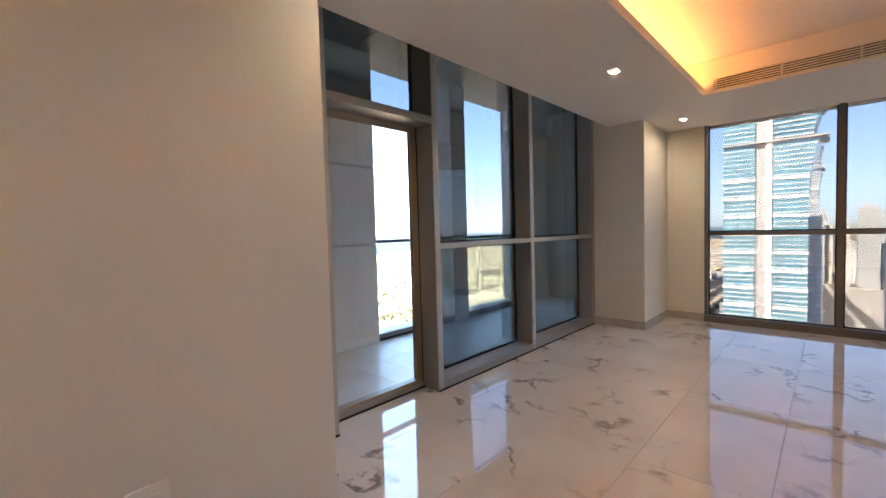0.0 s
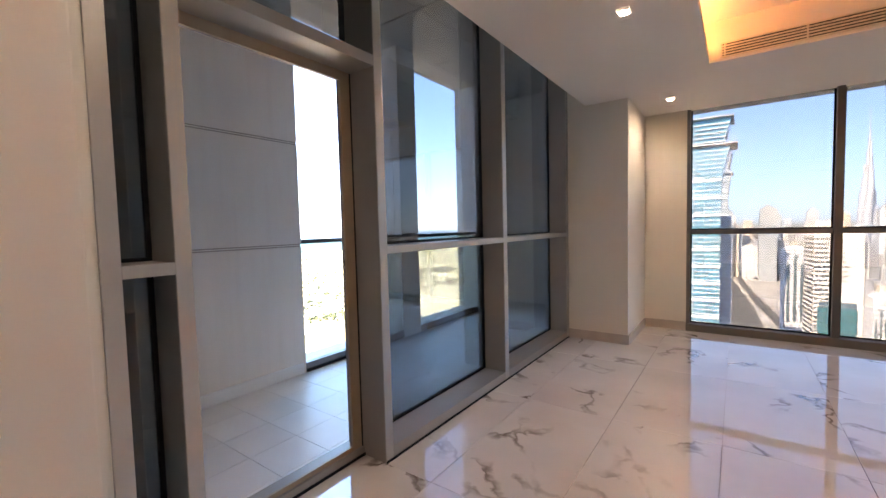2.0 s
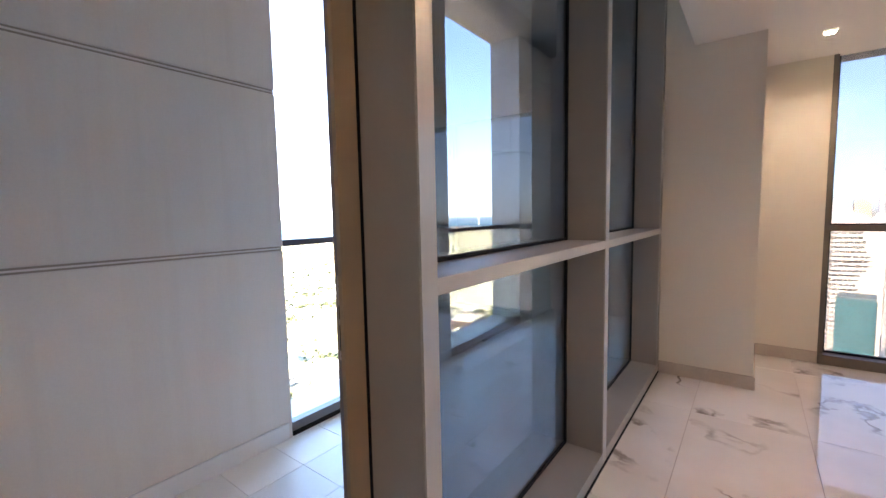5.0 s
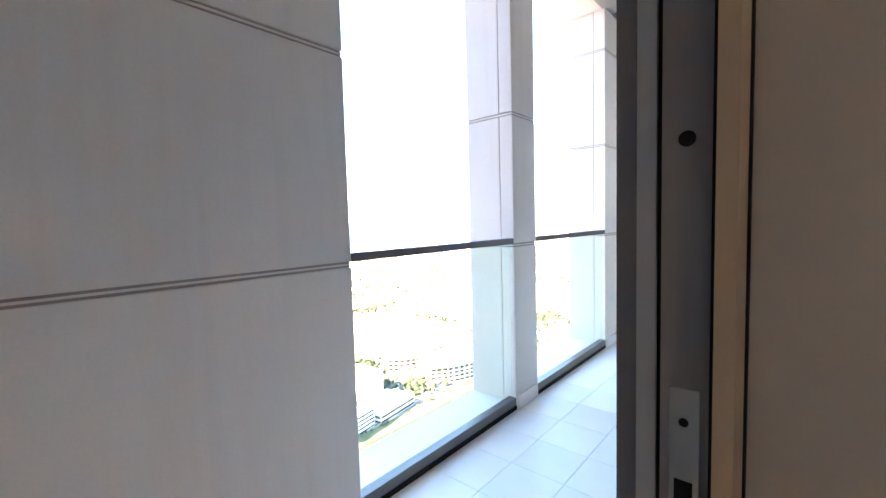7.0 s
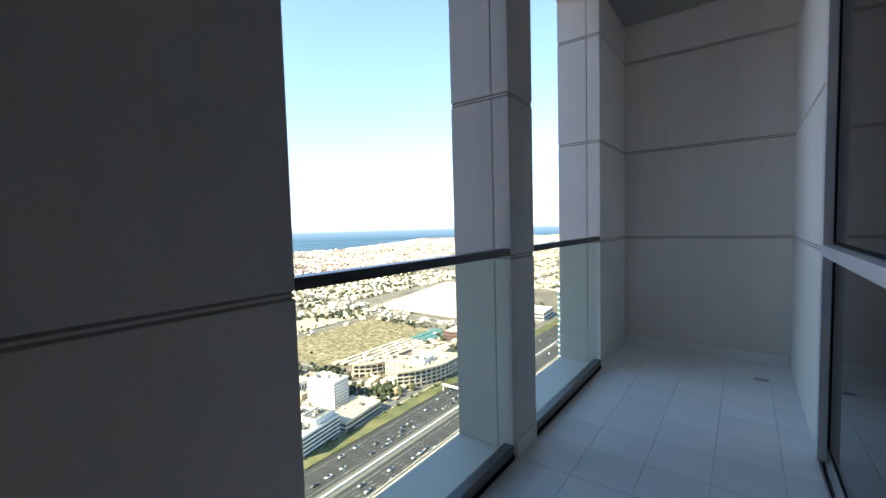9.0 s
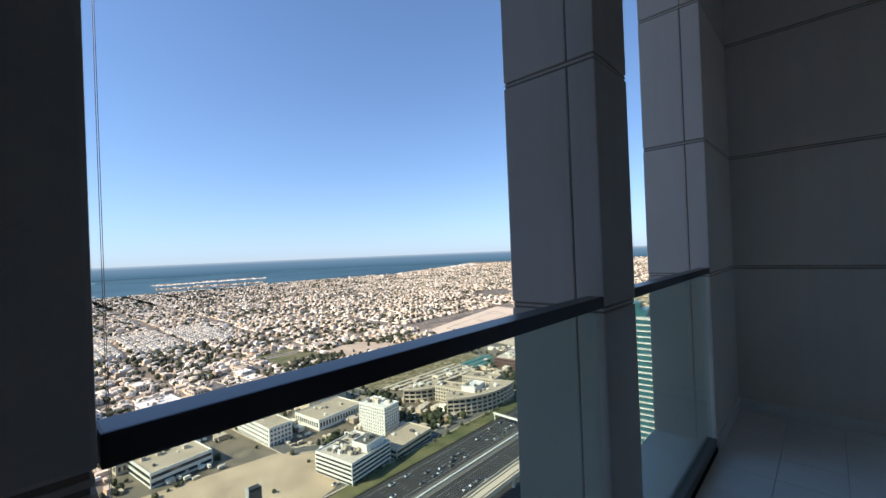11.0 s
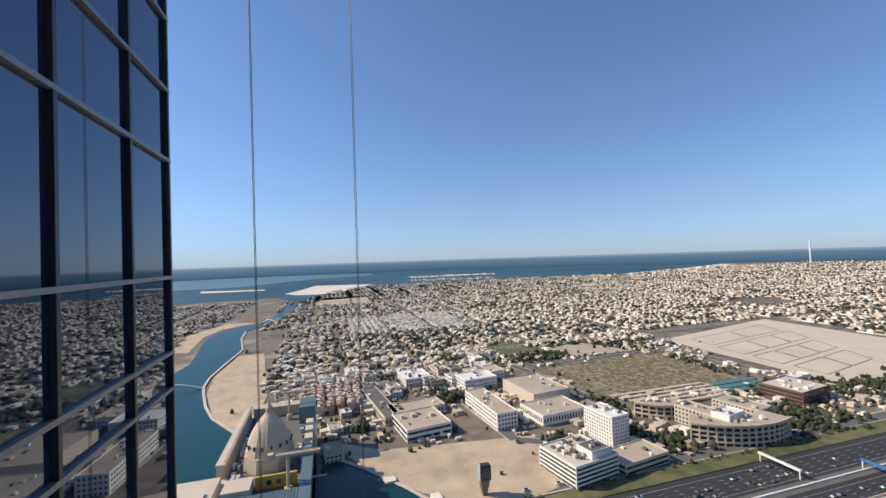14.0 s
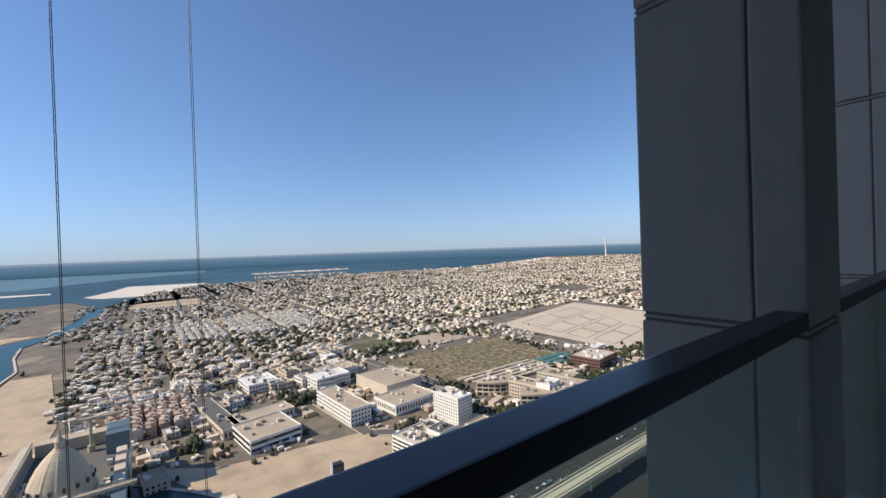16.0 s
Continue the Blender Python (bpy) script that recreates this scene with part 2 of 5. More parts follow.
# ---- the room ----
CEIL = 2.6
WY = 6.79          # far window wall
XR, YB = 6.2, -2.6  # room's other walls
GX = -0.2          # glass plane of the balcony front
EXT = -0.22

slab = structure(link("floor", box(-0.22, XR, YB, 7.0, -0.25, -0.012), M_GROUT), "polished white marble tile floor with grey-brown veins", "floor")
structure(link("wall_back", box(-0.22, XR, YB - 0.2, YB, 0, 3.2), M_WALL), "plain cream painted wall behind the room", "wall")
structure(link("wall_side", box(XR, XR + 0.2, YB - 0.2, 7.0, 0, 3.2), M_WALL), "plain cream painted side wall of the room", "wall")
w = structure(link("wall_near", box(GX - 0.02, 0.71, YB, 1.40, 0, 3.2, 0.004), M_WALL), "cream painted wall ending beside the balcony glazing", "wall")
structure(link("wall_near_return", box(GX - 0.02, -0.01, 1.40, 1.595, 0, 3.2), M_WALL), "cream wall return beside the glazing", "wall")
structure(link("wall_column", box(0.0, 0.63, 5.82, WY + 0.1, 0, 3.2, 0.004), M_WALL), "cream painted column in the corner of the room", "column")
structure(link("wall_window_pier", box(0.55, 1.075, WY, WY + 0.3, 0, 3.2), M_WALL), "cream painted wall strip beside the far window", "wall")

# skirting
def skirting(x0, x1, y0, y1):
    structure(link("baseboard", box(x0, x1, y0, y1, 0.0, 0.1, 0.003), M_SKIRT), "beige marble skirting along the wall", "skirting")

skirting(0.002, 0.645, 5.805, 5.82)
skirting(0.63, 0.645, 5.82, WY - 0.015)
skirting(0.645, 1.075, WY - 0.015, WY)
skirting(0.71, 0.725, YB, 1.40)

# ceiling: dropped border, raised middle with a lit ledge
CX, CY = 1.355, 5.28
POCKET = 0.195     # open slot above the glazing for curtains
bm = box(POCKET, CX, YB, WY + 0.3, CEIL - 0.02, CEIL + 0.0)
box(POCKET, POCKET + 0.02, YB, WY + 0.3, CEIL, 3.15, bm=bm)
box(CX, XR, CY, WY + 0.3, CEIL - 0.02, CEIL + 0.0, bm=bm)
box(CX - 0.02, CX, YB, CY, CEIL, CEIL + 0.05, bm=bm)
box(CX, XR, YB + 0.12, YB + 0.14, CEIL - 0.02, CEIL + 0.07, bm=bm)
box(CX, XR, YB, YB + 0.12, CEIL - 0.02, CEIL, bm=bm)
box(CX - 0.26, CX - 0.24, YB, CY + 0.02, CEIL, 2.9, bm=bm)
box(CX - 0.24, XR, CY, CY + 0.02, CEIL, 2.9, bm=bm)
box(CX - 0.26, XR, YB, CY + 0.02, 2.9, 2.95, bm=bm)
box(-0.22, XR, YB, WY + 0.3, 3.15, 3.2, bm=bm)
structure(link("ceiling", bm, M_CEIL), "white ceiling with a raised middle and warm lit edge", "ceiling")
led = empty("led_strip", "warm orange strip light hidden along the ceiling recess", "strip light")
part("strip", box(CX - 0.2, CX - 0.17, YB + 0.2, CY - 0.02, CEIL + 0.005, CEIL + 0.02), M_LED, led)

# linear air grille in the recess
gr = empty("air_grille", "long beige linear air conditioning grille with dark slots", "air grille")
# near-black sheet behind the slats, in place of the shade inside a duct
M_DARK = mat("duct_shade", (0.02, 0.015, 0.01), 0.8)
part("backing", box(CX + 0.09, XR - 0.4, CY - 0.004, CY - 0.002, 2.605, 2.715), M_DARK, gr)
for k in range(6):
    part("slat", box(CX + 0.08, XR - 0.4, CY - 0.016, CY - 0.004, 2.602 + k * 0.021, 2.612 + k * 0.021, 0.001), M_WALL, gr)
for k in range(9):
    part("divider", box(CX + 0.10 + k * 0.5, CX + 0.112 + k * 0.5, CY - 0.018, CY - 0.004, 2.6, 2.72), M_WALL, gr)

# downlights
def downlight(x, y):
    d = empty("downlight", "small square recessed ceiling downlight, lit", "downlight", group="ceiling downlights", at=(x, y, CEIL - 0.02))
    bm = bmesh.new()
    for a, b2, c, d2 in ((-0.036, 0.036, -0.036, -0.028), (-0.036, 0.036, 0.028, 0.036), (-0.036, -0.028, -0.028, 0.028), (0.028, 0.036, -0.028, 0.028)):
        box(a, b2, c, d2, -0.018, 0.0, bm=bm)
    part("frame", bm, M_PLATE, d)
    part("lens", box(-0.013, 0.013, -0.013, 0.013, -0.003, -0.001), M_SPOT, d)

# first two are known; the other four are unseen, added to brighten the room
for x, y in ((0.985, 3.93), (0.98, 6.14), (0.985, 1.75), (0.985, -0.45), (3.2, 6.14), (5.2, 6.14)):
    downlight(x, y)

# socket plate on the near wall
so = empty("wall_socket", "cream plastic double socket plate on the wall", "wall socket")
part("plate", box(0.71, 0.72, 0.655, 0.775, 0.43, 0.515, 0.003), M_PLATE, so)
for k in range(2):
    part("switch", box(0.72, 0.724, 0.675 + k * 0.05, 0.70 + k * 0.05, 0.46, 0.485, 0.001), M_PLATE, so)


# ---- glazed front to the balcony ----
front = structure(empty("window_1", "grey aluminium framed glazing with deep mullions and tinted glass", "window"), "grey aluminium framed glazing with deep mullions and tinted glass", "window")
TOP = CEIL - 0.02
POSTS = [(1.595, 1.65), (1.80, 1.855), (2.785, 2.845), (4.225, 4.29), (5.75, 5.82)]
for y0, y1 in POSTS:
    p = part("mullion", box(GX - 0.05, -0.006, y0, y1, 0.0, 3.15, 0.002), M_ALU, front)
    part("front_edge", box(-0.006, 0.0, y0 + 0.001, y1 - 0.001, 0.0, 3.14, 0.001), M_LIGHTALU, p)
    part("outer_cap", box(GX - 0.058, GX - 0.018, y0 - 0.003, y1 + 0.003, 0.0, 3.12, 0.003), M_OUTALU, p)
BAYS = [(1.65, 1.80), (2.845, 4.225), (4.29, 5.75)]
for y0, y1 in BAYS:
    part("sill", box(GX, 0.0, y0, y1, 0.0, 0.075, 0.003), M_ALU, front)
    t = part("transom", box(GX - 0.03, -0.004, y0, y1, 1.158, 1.2, 0.002), M_ALU, front)
    part("front_edge", box(-0.004, 0.0, y0, y1, 1.159, 1.199), M_LIGHTALU, t)
    part("outer_rail", box(GX - 0.06, GX - 0.03, y0, y1, 1.135, 1.195, 0.003), M_OUTALU, front)
    for z0, z1 in ((0.075, 1.158), (1.2, 3.15)):
        g = part("pane", box(GX - 0.012, GX, y0 + 0.012, y1 - 0.012, z0 + 0.012, z1 - 0.002), M_GLASS, front, "tinted glass pane")
        g.visible_shadow = False
        bm = bmesh.new()
        box(GX - 0.016, GX + 0.006, y0, y0 + 0.014, z0, z1, bm=bm)
        box(GX - 0.016, GX + 0.006, y1 - 0.014, y1, z0, z1, bm=bm)
        box(GX - 0.016, GX + 0.006, y0 + 0.014, y1 - 0.014, z0, z0 + 0.014, bm=bm)
        part("gasket", bm, M_GASKET, front)
part("floor_gasket", box(0.0, 0.006, 1.40, 1.855, 0.0, 0.012), M_GASKET, front)
part("floor_gasket", box(0.0, 0.006, 2.785, 5.81, 0.0, 0.012), M_GASKET, front)

# the door opening: fixed frame, light above, leaf folded back outside
D0, D1 = 1.855, 2.785
part("door_transom", box(GX - 0.05, 0.0, D0, D1, 2.15, 2.205, 0.003), M_ALU, front)
pane = part("pane", box(GX - 0.012, GX, D0 + 0.012, D1 - 0.012, 2.217, 3.13), M_GLASS, front, "tinted glass pane above the door")
pane.visible_shadow = False
part("threshold", box(-0.30, -0.17, D0, D1, -0.01, 0.05, 0.004), M_ALU, front)
part("threshold_gasket", box(-0.17, -0.164, D0, D1, 0.0, 0.014), M_GASKET, front)
J1 = D1 - 0.073     # inner side of the frame's face towards the room
# rebates of the lock jamb, stepping back outwards: from, to, depth of the step
REBATES = [(-0.190, -0.201, 0.014, M_GASKET), (-0.201, -0.236, 0.022, M_JAMB), (-0.236, -0.246, 0.052, M_GASKET), (-0.246, -0.262, 0.048, M_OUTALU), (-0.262, -0.282, 0.056, M_JAMB)]
jamb = structure(empty("door_1", "grey aluminium balcony door frame with strike plates, standing open", "door"), "grey aluminium balcony door frame with strike plates, standing open", "door")
part("lock_jamb", box(-0.197, -0.184, J1, D1 - 0.009, 0.075, 2.10), M_TANALU, jamb)
part("frame_gasket", box(-0.197, -0.182, D1 - 0.009, D1, 0.0, 2.15), M_GASKET, jamb)
part("head_rail", box(-0.197, -0.184, D0 + 0.075, D1 - 0.009, 2.10, 2.15), M_TANALU, jamb)
part("bottom_rail", box(-0.197, -0.184, D0 + 0.075, D1 - 0.009, 0.0, 0.075), M_TANALU, jamb)
for x1, x0, back, m in REBATES:
    part("jamb_strip", box(x0, x1, J1 + back, D1, 0.0, 2.15), m, jamb)
    part("head_strip", box(x0, x1, D0 + 0.075, J1 + back, 2.10 + back * 0.6, 2.15), m, jamb)
JY = J1 + 0.022
part("hinge_jamb", box(-0.282, -0.184, D0, D0 + 0.075, 0.0, 2.15, 0.003), M_LIGHTALU, jamb)
pl = part("strike_plate", box(-0.229, -0.208, JY - 0.002, JY, 0.99, 1.205, 0.0008), M_STEEL, jamb, "steel strike plate with two slots")
# slots and bolt hole are black pieces in place of the shade inside them
for z0, z1 in ((1.095, 1.13), (1.016, 1.08)):
    part("slot", box(-0.225, -0.212, JY - 0.0026, JY - 0.0021, z0, z1), M_GASKET, pl)
part("screw", rod((-0.2185, JY - 0.0032, 1.178), (-0.2185, JY - 0.002, 1.178), 0.0035, 12), M_GASKET, pl)
part("screw", rod((-0.2185, JY - 0.0032, 1.003), (-0.2185, JY - 0.002, 1.003), 0.0035, 12), M_GASKET, pl)
part("bolt_hole", rod((-0.2185, JY - 0.0012, 1.40), (-0.2185, JY + 0.001, 1.40), 0.006, 18), M_GASKET, jamb)

leaf = structure(empty("door_leaf", "open balcony door leaf folded back against the glazing", "door"), "glazed balcony door leaf folded back outside, fully open", "door")
LX = GX - 0.14
bm = bmesh.new()
box(LX - 0.05, LX, 0.93, 1.01, 0.03, 2.1, bm=bm)
box(LX - 0.05, LX, 1.70, 1.78, 0.03, 2.1, bm=bm)
box(LX - 0.05, LX, 1.01, 1.70, 0.03, 0.13, bm=bm)
box(LX - 0.05, LX, 1.01, 1.70, 2.02, 2.1, bm=bm)
part("leaf_frame", bm, M_MULLION, leaf)
g = part("pane", box(LX - 0.03, LX - 0.02, 1.0, 1.71, 0.12, 2.03), M_GLASS, leaf, "tinted glass pane")
g.visible_shadow = False
h = part("handle", rod((LX + 0.04, 0.97, 1.0), (LX + 0.04, 0.97, 1.14), 0.01), M_STEEL, leaf, "steel lever handle")

# ---- far window ----
far = structure(empty("window_2", "wide far window with dark mullions and a low transom", "window"), "wide floor-to-ceiling window with dark grey mullions", "window")
VX = [1.075, 2.345, 3.615, 4.885, 6.16]
part("sill", box(1.075, XR, WY - 0.03, WY + 0.16, 0.0, 0.085, 0.004), M_DARKALU, far)
for i, x in enumerate(VX):
    a = 0.06 if i else 0.035
    part("mullion", box(x, x + a, WY, WY + 0.16, 0.085, 2.62, 0.003), M_DARKALU, far)
for a, b2 in zip(VX, VX[1:]):
    a += 0.06 if a > 1.1 else 0.035
    part("transom", box(a, b2, WY + 0.02, WY + 0.13, 1.14, 1.19, 0.003), M_DARKALU, far)
    for z0, z1 in ((0.085, 1.14), (1.19, 2.62)):
        g = part("pane", box(a + 0.012, b2 - 0.012, WY + 0.07, WY + 0.08, z0 + 0.012, z1), M_GLASS_FAR, far, "tinted glass pane")
        g.visible_shadow = False
        bm = bmesh.new()
        for q in ((a, a + 0.014, z0, z1), (b2 - 0.014, b2, z0, z1), (a + 0.014, b2 - 0.014, z0, z0 + 0.014)):
            box(q[0], q[1], WY + 0.062, WY + 0.088, q[2], q[3], bm=bm)
        part("gasket", bm, M_GASKET, far)
structure(link("wall_above_window", box(1.075, XR, WY, WY + 0.3, 2.62, 3.2), M_WALL), "cream strip above the far window", "wall")

# ---- balcony ----
BX, BO = -1.655, -2.04      # inner and outer faces of the outer piers
BEND, BCEIL, BF = 7.565, 3.40, -0.01
JZ = [1.165, 2.073, 3.01]
balcony = structure(link("balcony_floor", box(BO, EXT - 0.02, -4.0, BEND, -0.35, BF - 0.008), M_BGROUT), "white tiled balcony floor", "floor")

def pier(name, label, x0, x1, y0, y1, zs=JZ, gap=0.026, groove=None):
    """Cladding panels one above another with recessed joints on a core."""
    e = structure(empty(name, label, "wall"), label, "wall")
    part("core", box(x0 + 0.007, x1 - 0.007, y0 + 0.007, y1 - 0.007, -0.3, BCEIL + 0.3), M_JOINT, e)
    for z in zs:
        part("joint_bead", box(x0 + 0.003, x1 - 0.003, y0 + 0.003, y1 - 0.003, z - 0.004, z + 0.004), M_PANEL, e)
    levels = [-0.3] + list(zs) + [BCEIL + 0.3]
    for a, b2 in zip(levels, levels[1:]):
        a, b2 = a + gap / 2, b2 - gap / 2
        if groove:
            part("panel", box(x0, groove - 0.003, y0, y1, a, b2, 0.006), M_PANEL, e)
            part("panel", box(groove + 0.003, x1, y0, y1, a, b2, 0.006), M_PANEL, e)
        else:
            part("panel", box(x0, x1, y0, y1, a, b2, 0.006), M_PANEL, e)
    return e

pier("wall_outer", "grey panelled outer balcony wall with horizontal joints", BO, BX, -4.0, 3.468)
pier("pillar_1", "grey clad balcony pillar with horizontal joints", BO, BX, 4.842, 5.158, groove=-1.76)
pier("pillar_2", "grey clad balcony pillar against the end wall", BO, BX, 6.61, BEND, groove=-1.77)
pier("wall_end", "grey panelled end wall of the balcony", BO, EXT + 0.2, BEND, BEND + 0.3)
pier("wall_balcony_near", "grey panelled near end of the balcony", BO, EXT, -4.3, -4.0)
# solid front past the glazing
pier("wall_front_end", "grey clad wall beside the glazing", GX - 0.05, -0.004, 5.822, BEND)
pier("wall_front_near", "grey clad wall beside the glazing", GX - 0.05, GX - 0.02, -4.0, 1.58)
# curb pieces along the outer side
for y0, y1, m, z1 in ((-4.0, 3.44, M_BTILE, 0.09), (4.86, 5.14, M_BTILE, 0.085), (6.63, BEND - 0.012, M_BTILE, 0.085)):
    structure(link("baseboard", box(BX, BX + 0.012, y0, y1, BF, z1, 0.002), m), "white tile skirting on the balcony wall", "skirting")
structure(link("baseboard", box(BX + 0.012, EXT - 0.04, BEND - 0.012, BEND, BF, 0.07, 0.002), M_BTILE), "white tile skirting on the balcony end wall", "skirting")
# soffit panels and lintel
sf = structure(link("balcony_ceiling", box(BO + 0.35, EXT - 0.02, -4.0, BEND, BCEIL + 0.02, BCEIL + 0.3), M_JOINT), "grey metal panelled balcony ceiling", "ceiling")
bm = bmesh.new()
y = -4.0
while y < BEND - 0.05:
    for x0, x1 in ((BO + 0.36, -0.96), (-0.95, EXT - 0.03)):
        box(x0, x1, y + 0.005, min(y + 1.2, BEND) - 0.012, BCEIL, BCEIL + 0.02, bm=bm)
    y += 1.2
structure(link("ceiling_panels", bm, M_SOFFIT), "grey metal soffit panels over the balcony", "ceiling")
structure(link("lintel", box(BO, BO + 0.36, 3.468, 6.61, BCEIL, BCEIL + 0.3, 0.004), M_PANEL), "grey beam over the balcony openings", "beam")
structure(link("upper_storeys", box(BO, XR, -4.3, 7.1, 3.7, 14.0), M_PANEL), "grey storeys of the tower above", "building")
structure(link("lower_storeys", box(BO, XR, -4.3, BEND, -150, -0.4), M_PANEL), "grey storeys of the tower below", "building")

# railings
RX = -1.685


def railing(y0, y1):
    r = empty("glass_railing", "clear glass balcony railing with a dark metal handrail", "railing", group="balcony railings")
    part("base_channel", box(RX - 0.03, RX + 0.03, y0, y1, BF, 0.075, 0.004), M_MULLION, r, "grey aluminium base channel")
    part("channel_gasket", box(RX + 0.03, RX + 0.034, y0, y1, BF, 0.02), M_GASKET, r)
    g = part("glass_panel", box(RX - 0.006, RX + 0.006, y0 + 0.01, y1 - 0.01, 0.075, 1.18), M_RAILGLASS, r, "slightly green clear glass")
    g.visible_shadow = False
    part("handrail", box(RX - 0.03, RX + 0.03, y0, y1, 1.175, 1.215, 0.004), M_RAIL, r)

railing(3.47, 4.84)
for ya, yb in ((3.47, 4.84), (5.16, 6.608)):
    structure(link("ledge", box(BO, RX - 0.032, ya, yb, -0.35, 0.035, 0.004), M_PANEL), "pale ledge outside the glass railing", "ledge")
    structure(link("ledge_inner", box(RX - 0.032, BX, ya, yb, -0.35, BF - 0.004), M_PANEL), "pale slab edge under the railing", "ledge")
railing(5.16, 6.608)

# drain
dr = empty("floor_drain", "small grey floor drain by the end wall", "drain")
part("grate", box(-0.52, -0.42, 7.0, 7.06, BF, BF + 0.004, 0.001), M_STEEL, dr)

# ---- neighbouring curtain wall ----
cw = empty("curtain_wall", "blue reflective curtain wall of the tower's wing with grey mullions", "building")
WYY = 2.515
HZ = [-6.1, -5.1, -4.5, -4.2, -3.55, -2.5, -1.9, -1.6, -0.95, 0.385, 0.69, 1.335, 2.35, 2.965, 3.6, 3.95, 4.6, 5.6, 6.2, 6.55, 7.2, 8.2, 8.8, 9.15, 9.8, 10.8, 11.4, 12.0, 14.0]
WX = [-5.74 + 0.03, -4.975, -4.13, -3.285, -2.44, BO]
part("body", box(-5.74, BO, -6.0, WYY - 0.05, -60, 14.0), M_MULLION, cw)
for a, b2 in zip(WX, WX[1:]):
    for z0, z1 in zip(HZ, HZ[1:]):
        part("pane", box(a, b2, WYY - 0.05, WYY - 0.03, z0, z1), M_CW, cw)
for x in WX[:-1]:
    part("mullion", box(x - 0.017, x + 0.017, WYY - 0.03, WYY + 0.001, -60, 14.0, 0.002), M_RAIL, cw)
for z in HZ:
    part("transom", box(-5.74, BO, WYY - 0.03, WYY + 0.003, z - 0.016, z + 0.016, 0.003), M_FRAMEGREY, cw)

# hanging ropes
for x, y, s in ((-7.67, 2.886, 0.016), (-8.39, 4.294, 0.022)):
    ro = empty("hanging_rope", "pair of thin dark steel cables hanging outside", "cable", group="hanging cables", at=(x, y, 0))
    for k in (0, 1):
        part("strand", rod((0, k * s, -60), (0, k * s, 40), 0.0045, 6), M_ROPE, ro)

# ---- the city below ----
G = -150.0


def shaded(name, stops, rough=0.8, scale=0.02, fine=0.6, island=True, metal=0.0):
    """Colours picked at random per piece from a ramp, with stains over them."""
    m = mat(name, (1, 1, 1), rough, metal, vary=0.16, scale=scale, fine=fine)
    nt = m.node_tree
    b = nt.nodes["Principled BSDF"]
    if island:
        src = nt.nodes.new("ShaderNodeNewGeometry").outputs["Random Per Island"]
    else:
        n = nt.nodes.new("ShaderNodeTexNoise")
        n.inputs["Scale"].default_value, n.inputs["Detail"].default_value = scale * 0.6, 6
        tc = nt.nodes.new("ShaderNodeTexCoord")
        nt.links.new(tc.outputs["Object"], n.inputs["Vector"])
        src = n.outputs["Fac"]
    col = ramp(nt, src, stops)
    mx = nt.nodes.new("ShaderNodeMix")
    mx.data_type, mx.blend_type = "RGBA", "MULTIPLY"
    mx.inputs["Factor"].default_value = 1
    nt.links.new(b.inputs["Base Color"].links[0].from_socket, mx.inputs["A"])
    nt.links.new(col, mx.inputs["B"])
    nt.links.new(mx.outputs["Result"], b.inputs["Base Color"])
    return m


M_GROUND = shaded("sandy_city_ground", [(0.36, (0.11, 0.092, 0.068)), (0.46, (0.20, 0.162, 0.12)), (0.55, (0.135, 0.115, 0.09)), (0.66, (0.30, 0.245, 0.18))], island=False, scale=0.03, fine=0.4)
M_SAND = mat("bare_sand", (0.47, 0.36, 0.25), 0.9, vary=0.34, scale=0.05, fine=0.8)
M_PALESAND = mat("pale_levelled_sand", (0.58, 0.48, 0.37), 0.9, vary=0.14, scale=0.02, fine=0.3)
M_SCRUB = shaded("dry_scrub_field", [(0.38, (0.10, 0.085, 0.035)), (0.52, (0.19, 0.15, 0.075)), (0.62, (0.34, 0.28, 0.18))], island=False, scale=0.35, fine=1.6)
M_GRASS = shaded("grass_verge", [(0.4, (0.075, 0.085, 0.03)), (0.6, (0.15, 0.14, 0.06))], island=False, scale=0.1, fine=1.2)
M_ROAD = mat("grey_asphalt", (0.036, 0.035, 0.035), 0.85, vary=0.15, scale=0.05, fine=0.8)
M_SIDE = mat("pale_asphalt", (0.125, 0.12, 0.11), 0.85, vary=0.15, scale=0.05, fine=0.8)
M_PAINTLINE = mat("white_road_paint", (0.40, 0.40, 0.37), 0.7, vary=0.1, scale=0.5)
M_CANAL = mat("teal_canal_water", (0.005, 0.05, 0.055), 0.3, vary=0.15, scale=0.02, fine=0.5, bump=0.1, spec=0.25)
M_SEA = shaded("blue_sea_water", [(0.35, (0.028, 0.078, 0.115)), (0.6, (0.045, 0.11, 0.15))], 0.6, scale=0.004, fine=0.05, island=False)
M_SEA.node_tree.nodes["Principled BSDF"].inputs["Specular IOR Level"].default_value = 0.2
M_SHALLOW = mat("shallow_sea_water", (0.095, 0.185, 0.225), 0.5, vary=0.2, scale=0.004, fine=0.03)
M_VILLA = shaded("villa_plaster", [(0.0, (0.52, 0.37, 0.24)), (0.18, (0.74, 0.64, 0.50)), (0.36, (0.26, 0.17, 0.11)), (0.5, (0.82, 0.76, 0.66)), (0.66, (0.42, 0.31, 0.21)), (0.8, (0.80, 0.72, 0.60)), (1.0, (0.86, 0.83, 0.78))])
# pale roofs: upward faces mixed lighter, with some sunlit contrast put into the colour
_nt = M_VILLA.node_tree
_b = _nt.nodes["Principled BSDF"]
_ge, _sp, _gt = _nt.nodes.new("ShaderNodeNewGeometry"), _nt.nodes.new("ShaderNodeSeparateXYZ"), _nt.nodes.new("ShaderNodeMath")
